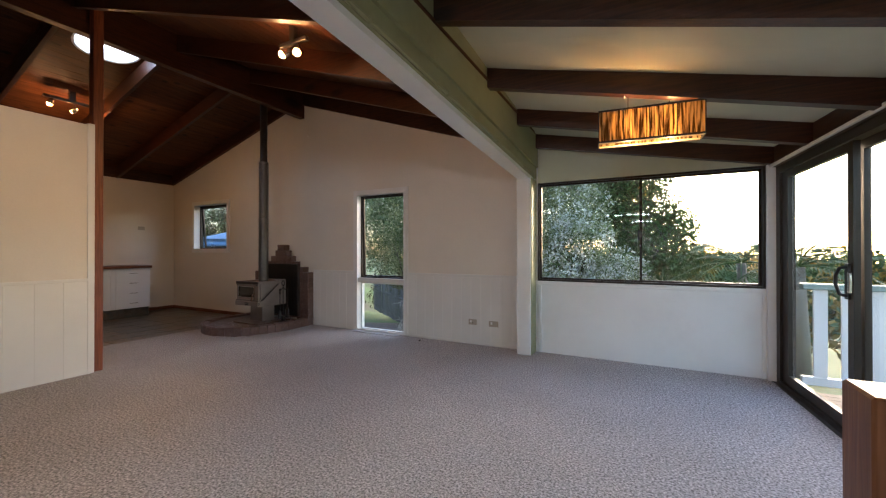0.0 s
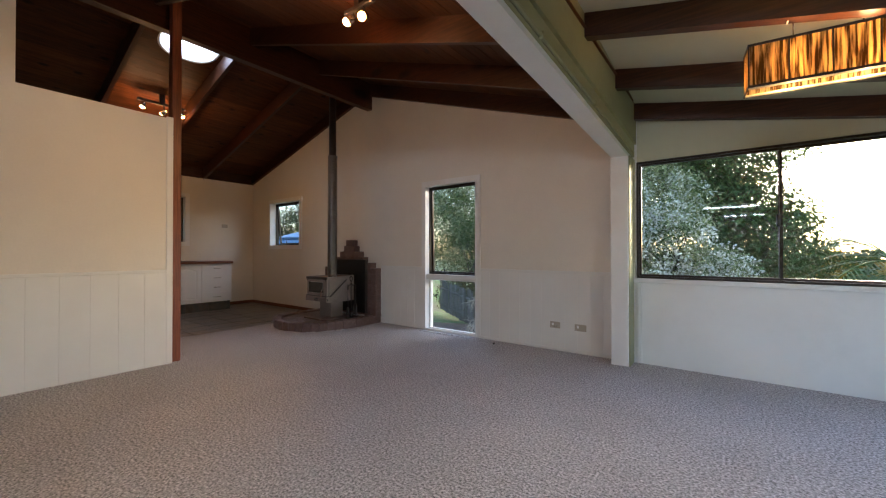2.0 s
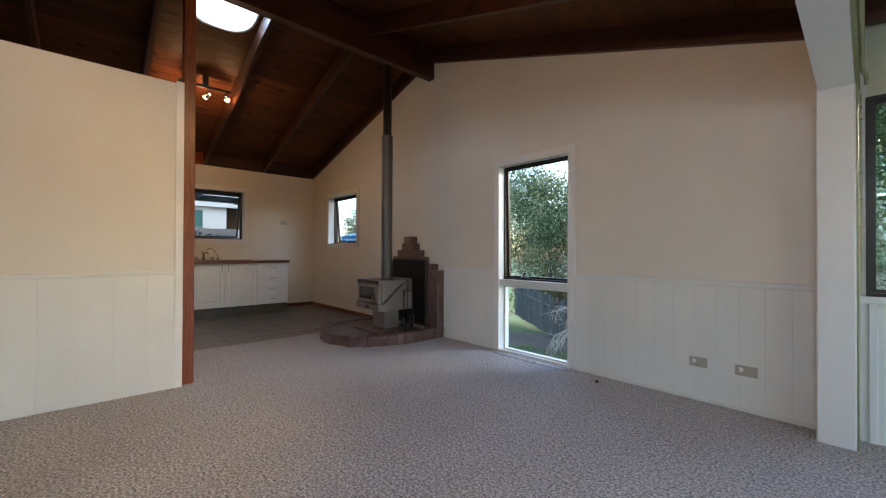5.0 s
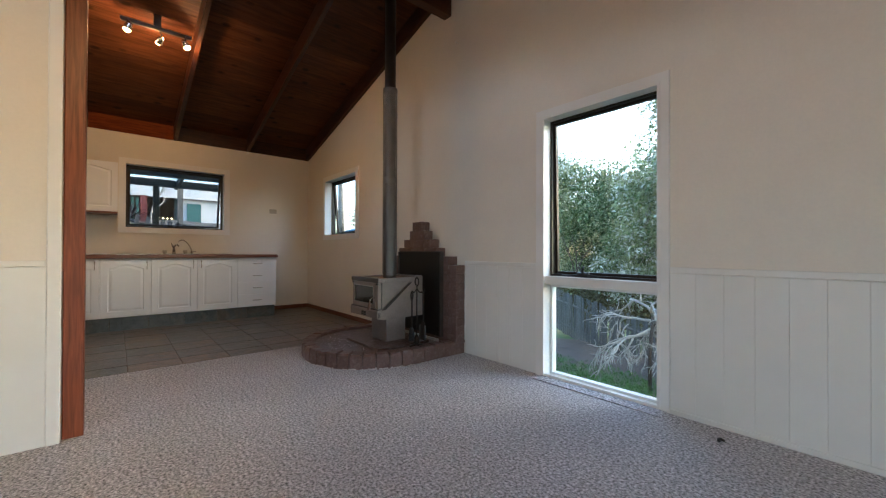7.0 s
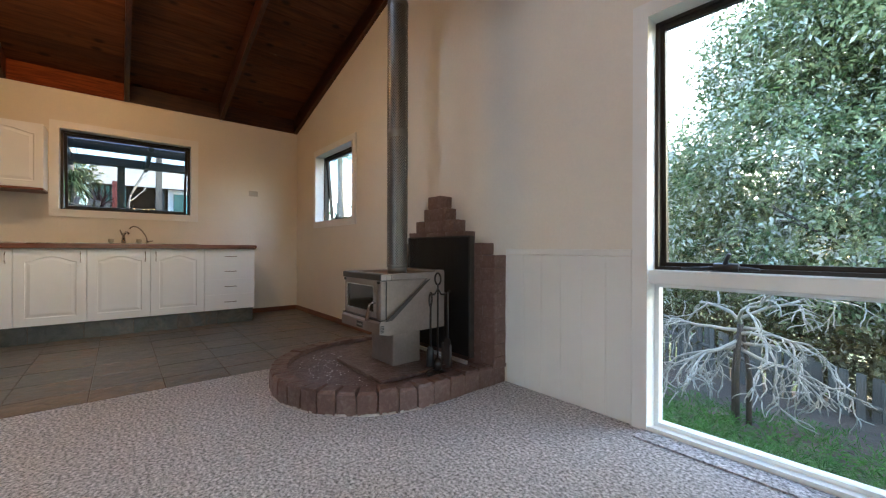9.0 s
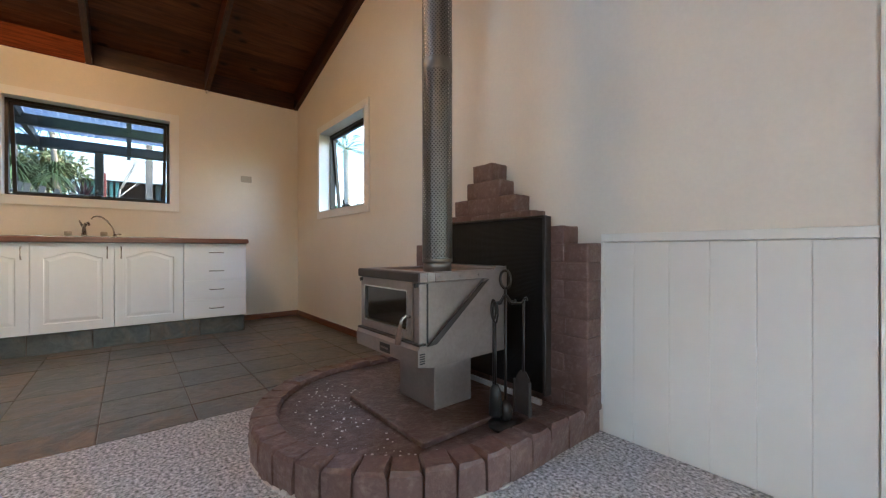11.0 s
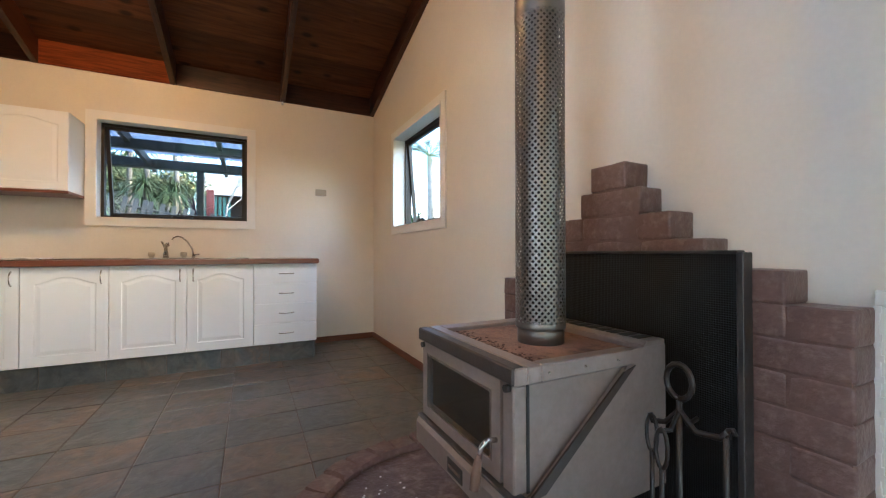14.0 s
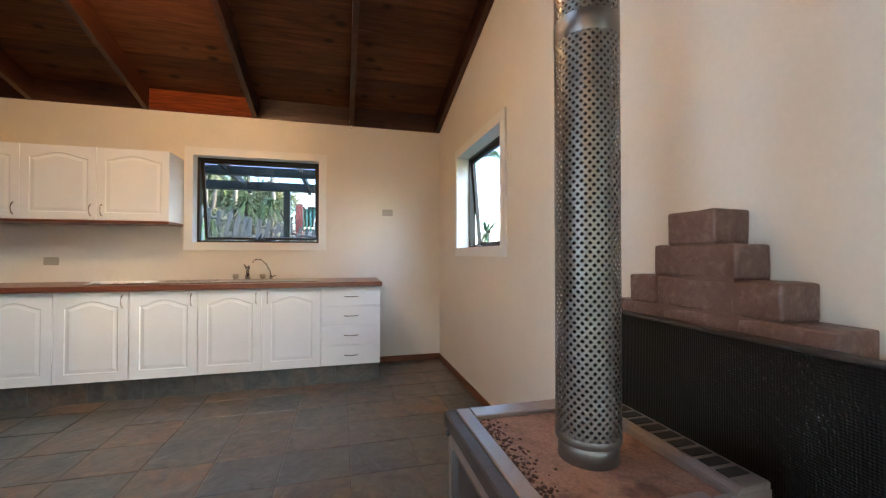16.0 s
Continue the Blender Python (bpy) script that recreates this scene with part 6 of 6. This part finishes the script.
part("beam", boxes((-10.15, -1.2, 2.265, -10.05, 4.7, 2.38), bevel=0.004), POSTG, pg)
for y in (0.4, 1.35, 2.3, 3.27, 4.2, 4.66):
    part("rafter", prism([(-11.6, 2.25), (-8.78, 2.39), (-8.78, 2.49), (-11.6, 2.35)], "y", y - 0.025, y + 0.025), POSTG, pg)
CORR = bpy.data.materials.new("blue_grey_roof_sheet")
CORR.use_nodes = True
_n = CORR.node_tree
_t, _d, _m = _n.nodes.new("ShaderNodeBsdfTranslucent"), _n.nodes.new("ShaderNodeBsdfDiffuse"), _n.nodes.new("ShaderNodeMixShader")
_t.inputs[0].default_value, _d.inputs[0].default_value = (0.27, 0.29, 0.36, 1), (0.24, 0.27, 0.33, 1)
_m.inputs[0].default_value = 0.4
_n.links.new(_t.outputs[0], _m.inputs[1])
_n.links.new(_d.outputs[0], _m.inputs[2])
_n.links.new(_m.outputs[0], _n.nodes["Material Output"].inputs[0])
bm = bmesh.new()
cols = 310
rr = [[bm.verts.new((x, -1.2 + 5.9 * i / cols, z + 0.004 * math.cos(i * math.pi / 2))) for i in range(cols + 1)] for x, z in ((-11.7, 2.56), (-8.76, 2.66))]
for i in range(cols):
    bm.faces.new((rr[0][i], rr[0][i + 1], rr[1][i + 1], rr[1][i]))
part("roof_sheet", bm, CORR, pg, "blue-grey translucent corrugated sheet")

lf = thing("low_garden_fence", (-14.0, 2.5, 1.0), "low leaning grey picket fence on the bank", "fence")
rng = random.Random(71)
bm = boxes((-0.012, -0.04, -0.6, 0.012, 0.04, 0.75))
lm = bpy.data.meshes.new("picket")
bm.to_mesh(lm)
bm.free()
lm.materials.append(FENCE)
for i in range(60):
    y = -3.0 + i * 0.16
    x = -13.6 + 0.06 * (y - 2)
    ob = new("picket", lm)
    ob.parent = lf
    ob.location = Vector((x, y, 1.22 - 0.2 * (y - 2))) - lf.location
    ob.rotation_euler = (rng.uniform(-0.25, -0.05), 0, 0)
part("rail", tube(bmesh.new(), [(-13.92, -3, 2.81), (-13.36, 6.6, 0.89)], 0.035, 4), FENCE, lf)
rng = random.Random(81)
for i, (x, y, stem, n, arch) in enumerate([(-14.5, 1.7, 1.35, 120, 1.7), (-14.6, 2.2, 1.25, 110, 1.7), (-15.4, 1.1, 2.1, 80, 1.3), (-15.0, 0.6, 2.0, 80, 1.3), (-15.8, 1.5, 2.3, 70, 1.2), (-15.2, -0.1, 2.0, 80, 1.3), (-16.2, 0.3, 2.3, 70, 1.2), (-15.0, -1.0, 1.8, 80, 1.3), (-16.0, -1.6, 2.2, 70, 1.2), (-15.6, 2.1, 2.2, 70, 1.2), (-13.9, 0.9, 1.2, 90, 1.6)]):
    strap_plant("yucca", (x, y, ground_z(x, y)), stem, int(n * 1.6), 0.85, 0.014, "yucca with drooping strap leaves on a pale bare stem", LEAF_D, 90 + i, arch)
strap_plant("dark_cordyline", (-14.0, 2.52, ground_z(-14.0, 2.52)), 0.95, 90, 0.6, 0.016, "dark purple-leaved cordyline on the bank", LEAF_P, 131, 0.35)
tree("bank_shrubs", (-19, -1, ground_z(-19, -1)), 2, [(-19, -2, 3.0, 1.2), (-18.6, 0.2, 3.0, 1.0), (-18.6, -4.4, 3.2, 1.5), (-18.2, 1.5, 2.9, 0.8), (-18.8, -0.9, 3.2, 1.1)], 1500, 18, "mixed grey-green shrubs along the top of the bank", [LEAF_A, LEAF_E, LEAF_D, LEAF_A], 17, (0.16, 0.06), 0.22, "shrub")
tree("garden_tree", (-20, 13.4, ground_z(-20, 13.4)), 4, [(-20, 13.2, 2.6, 1.5), (-19.6, 14.8, 3.2, 1.6), (-20.5, 12.8, 1.4, 1.1)], 900, 16, "dark green tree beyond the water tank", [LEAF_B, LEAF_E], 27, (0.16, 0.06), 0.22)
bt = thing("bare_tree", (-15.5, 3.05, ground_z(-15.5, 3.05)), "small leafless grey tree on the bank", "tree")
bm = bmesh.new()
limbs(bm, (-15.5, 3.05, ground_z(-15.5, 3.05)), (0.05, 0.1, 1), 0.75, 0.035, 4, random.Random(64), 0.75, 3, 0.18)
part("branches", bm, BARK, bt)
POSTR = material("red_brown_post_paint", (0.22, 0.05, 0.035), 0.6, vary=0.15)
structure("garden_post", boxes((-14.07, 2.78, ground_z(-14, 2.85), -13.93, 2.92, 2.36), bevel=0.004), POSTR, "red-brown garden post", "post")
structure("garden_post", boxes((-14.06, 3.55, ground_z(-14, 3.6), -13.94, 3.67, 3.3), bevel=0.004), STEM, "tall pale grey timber post in the garden", "post")
NROOF = material("pale_sheet_roof", (0.72, 0.73, 0.73), 0.5, vary=0.06, scale=2)
TEAL = material("teal_shed_paint", (0.06, 0.16, 0.15), 0.55, vary=0.12, scale=4)
nb = thing("neighbour_carport", (-21, 7.4, 1.5), "neighbouring carport with pale roof, teal door and dark open bay", "carport")
part("roof", prism([(-24, 3.62), (-18.5, 3.2), (-18.5, 3.3), (-24, 3.72)], "y", 2.2, 10.6), NROOF, nb)
part("fascia", boxes((-18.5, 2.2, 2.85, -18.44, 10.6, 3.5)), NROOF, nb, "broad white fascia")
for x, y in ((-18.8, 2.4), (-18.8, 4.0), (-18.8, 8.8), (-18.8, 10.3), (-23.6, 5.6), (-23.6, 10.3)):
    part("post", boxes((x - 0.06, y - 0.06, ground_z(x, y) - 0.1, x + 0.06, y + 0.06, 3.18)), POSTG, nb)
part("back_wall", boxes((-23.9, 2.2, 1.6, -23.75, 10.6, 3.55), (-23.75, 2.2, 1.6, -18.9, 2.3, 3.15)), TRUNK, nb, "dark timber back wall")
part("side_wall", boxes((-18.75, 4.15, 1.6, -18.65, 5.6, 2.85)), NROOF, nb, "white sheet wall")
part("door", boxes((-18.64, 4.3, 1.6, -18.6, 4.75, 2.7), bevel=0.004), TEAL, nb, "teal painted door")
for k in range(6):
    part("lattice_slat", boxes((-18.62, 2.32 + k * 0.13, 1.6, -18.58, 2.40 + k * 0.13, 2.8)), TEAL, nb)
FAIRY = glow("fairy_light", (1.0, 0.7, 0.3), 3.0)
fl = thing("string_lights", (-19.5, 3.5, 2.2), "string of small warm lights hung in the carport", "lights")
part("cable", tube(bmesh.new(), [(-19.5, 2.4, 2.26), (-19.5, 3.4, 2.2), (-19.5, 4.1, 2.24)], 0.006, 5), DARKP, fl)
for k in range(12):
    y = 2.5 + k * 0.13
    part("lamp", tube(bmesh.new(), [(-19.5, y, 2.21), (-19.5, y, 2.18), (-19.5, y, 2.15)], [0.012, 0.025, 0.01], 6), FAIRY, fl)

LITTER = material("dry_pale_bank_litter", (0.17, 0.145, 0.11), 0.95, vary=0.3, scale=1.5, fine=0.4, fine_scale=18, bump=0.9, bump_scale=25, stain=(0.10, 0.085, 0.06), stain_scale=2.5, stain_amount=0.8)
bm = bmesh.new()
vv = [[bm.verts.new((-10.6 - i * 0.5, -7 + j * 0.5, ground_z(-10.6 - i * 0.5, -7 + j * 0.5) + (0.09 + 0.09 * noise.noise((i * 0.5, j * 0.5, 2)) if 0 < i < 30 and 0 < j < 40 else -0.2))) for i in range(31)] for j in range(41)]
for a, b in zip(vv, vv[1:]):
    for i in range(30):
        bm.faces.new((a[i], b[i], b[i + 1], a[i + 1])).smooth = True
tagged(part("bank_litter", bm, LITTER), "dry pale leaf litter over the garden bank", "litter", kind="stuff")

# water tank and palm outside the small window
TANK = material("blue_tank_steel", (0.12, 0.22, 0.36), 0.45, metal=0.2, vary=0.1, scale=2)
tk = thing("water_tank", (-11.4, 8.3, -0.8), "blue corrugated steel water tank", "tank")
prof = []
for i in range(61):
    prof.append((1.15 + 0.018 * math.cos(i * math.pi / 2), -1.0 + 2.55 * i / 60))
bm = loft([[(-11.4 + r * math.cos(a * math.pi / 24), 8.3 + r * math.sin(a * math.pi / 24), z) for a in range(48)] for r, z in prof] + [[(-11.4 + 0.2 * math.cos(a * math.pi / 24), 8.3 + 0.2 * math.sin(a * math.pi / 24), 1.82) for a in range(48)]])
part("shell", bm, TANK, tk)
palm("tall_palm", (-15.6, 8.95, ground_z(-15.6, 8.95)), 3.0, 14, 1.3, "tall feathery palm beyond the tank", 9)
strap_plant("yucca", (-12.9, 7.3, ground_z(-12.9, 7.3)), 1.6, 80, 0.8, 0.022, "yucca beside the water tank", LEAF_D, 120)

# ---- slate tiles ----
def slate(name, w, d, h):
    bm = boxes((-w / 2, -d / 2, 0, w / 2, d / 2, h), bevel=0.003)
    me = bpy.data.meshes.new(name)
    bm.to_mesh(me)
    bm.free()
    me.materials.append(SLATE)
    return me


TXP, TYP = 0.3355, 0.371
rng = random.Random(101)
shapes = [slate("tile", TXP - 0.0028 - 0.0012 * (k % 2), TYP - 0.0028 - 0.0012 * (k // 2), 0.0125) for k in range(4)]
narrow = slate("tile", 0.238, TYP - 0.006, 0.0125)
end = slate("tile", 0.11, TYP - 0.006, 0.0125)
for i in range(8):
    for j in range(-30, 3):
        x, y = -7.097 + 0.1678 + (i - 4) * TXP, 3.89 + TYP / 2 + j * TYP
        if x - TXP / 2 < XK - 0.2 or x + TXP / 2 > -5.80 or y + TYP / 2 > YG + 0.1:
            continue
        ob = new("tile", shapes[rng.randrange(4)])
        ob.parent = kitchen_floor
        ob.location = (x, y, -0.0125 + rng.uniform(-0.001, 0.0015))
        ob.rotation_euler = (rng.uniform(-0.003, 0.003), rng.uniform(-0.003, 0.003), rng.choice((0, math.pi)))
for j in range(-30, 3):
    y = 3.89 + TYP / 2 + j * TYP
    if y + TYP / 2 > YG + 0.1:
        continue
    for x, me in ((-5.965, narrow), (-8.50, end)):
        ob = new("tile", me)
        ob.parent = kitchen_floor
        ob.location = (x, y, -0.0125 + rng.uniform(-0.001, 0.0012))
for j in range(9):
    y0 = 4.17 - (j + 1) * 0.38
    part("kick_tile", boxes((-7.989, y0 + 0.003, -0.008, -7.977, y0 + 0.377, 0.16), bevel=0.002), SLATE, kick)
part("kick_tile", boxes((-8.3, 4.171, -0.008, -7.99, 4.181, 0.16), bevel=0.002), SLATE, kick)
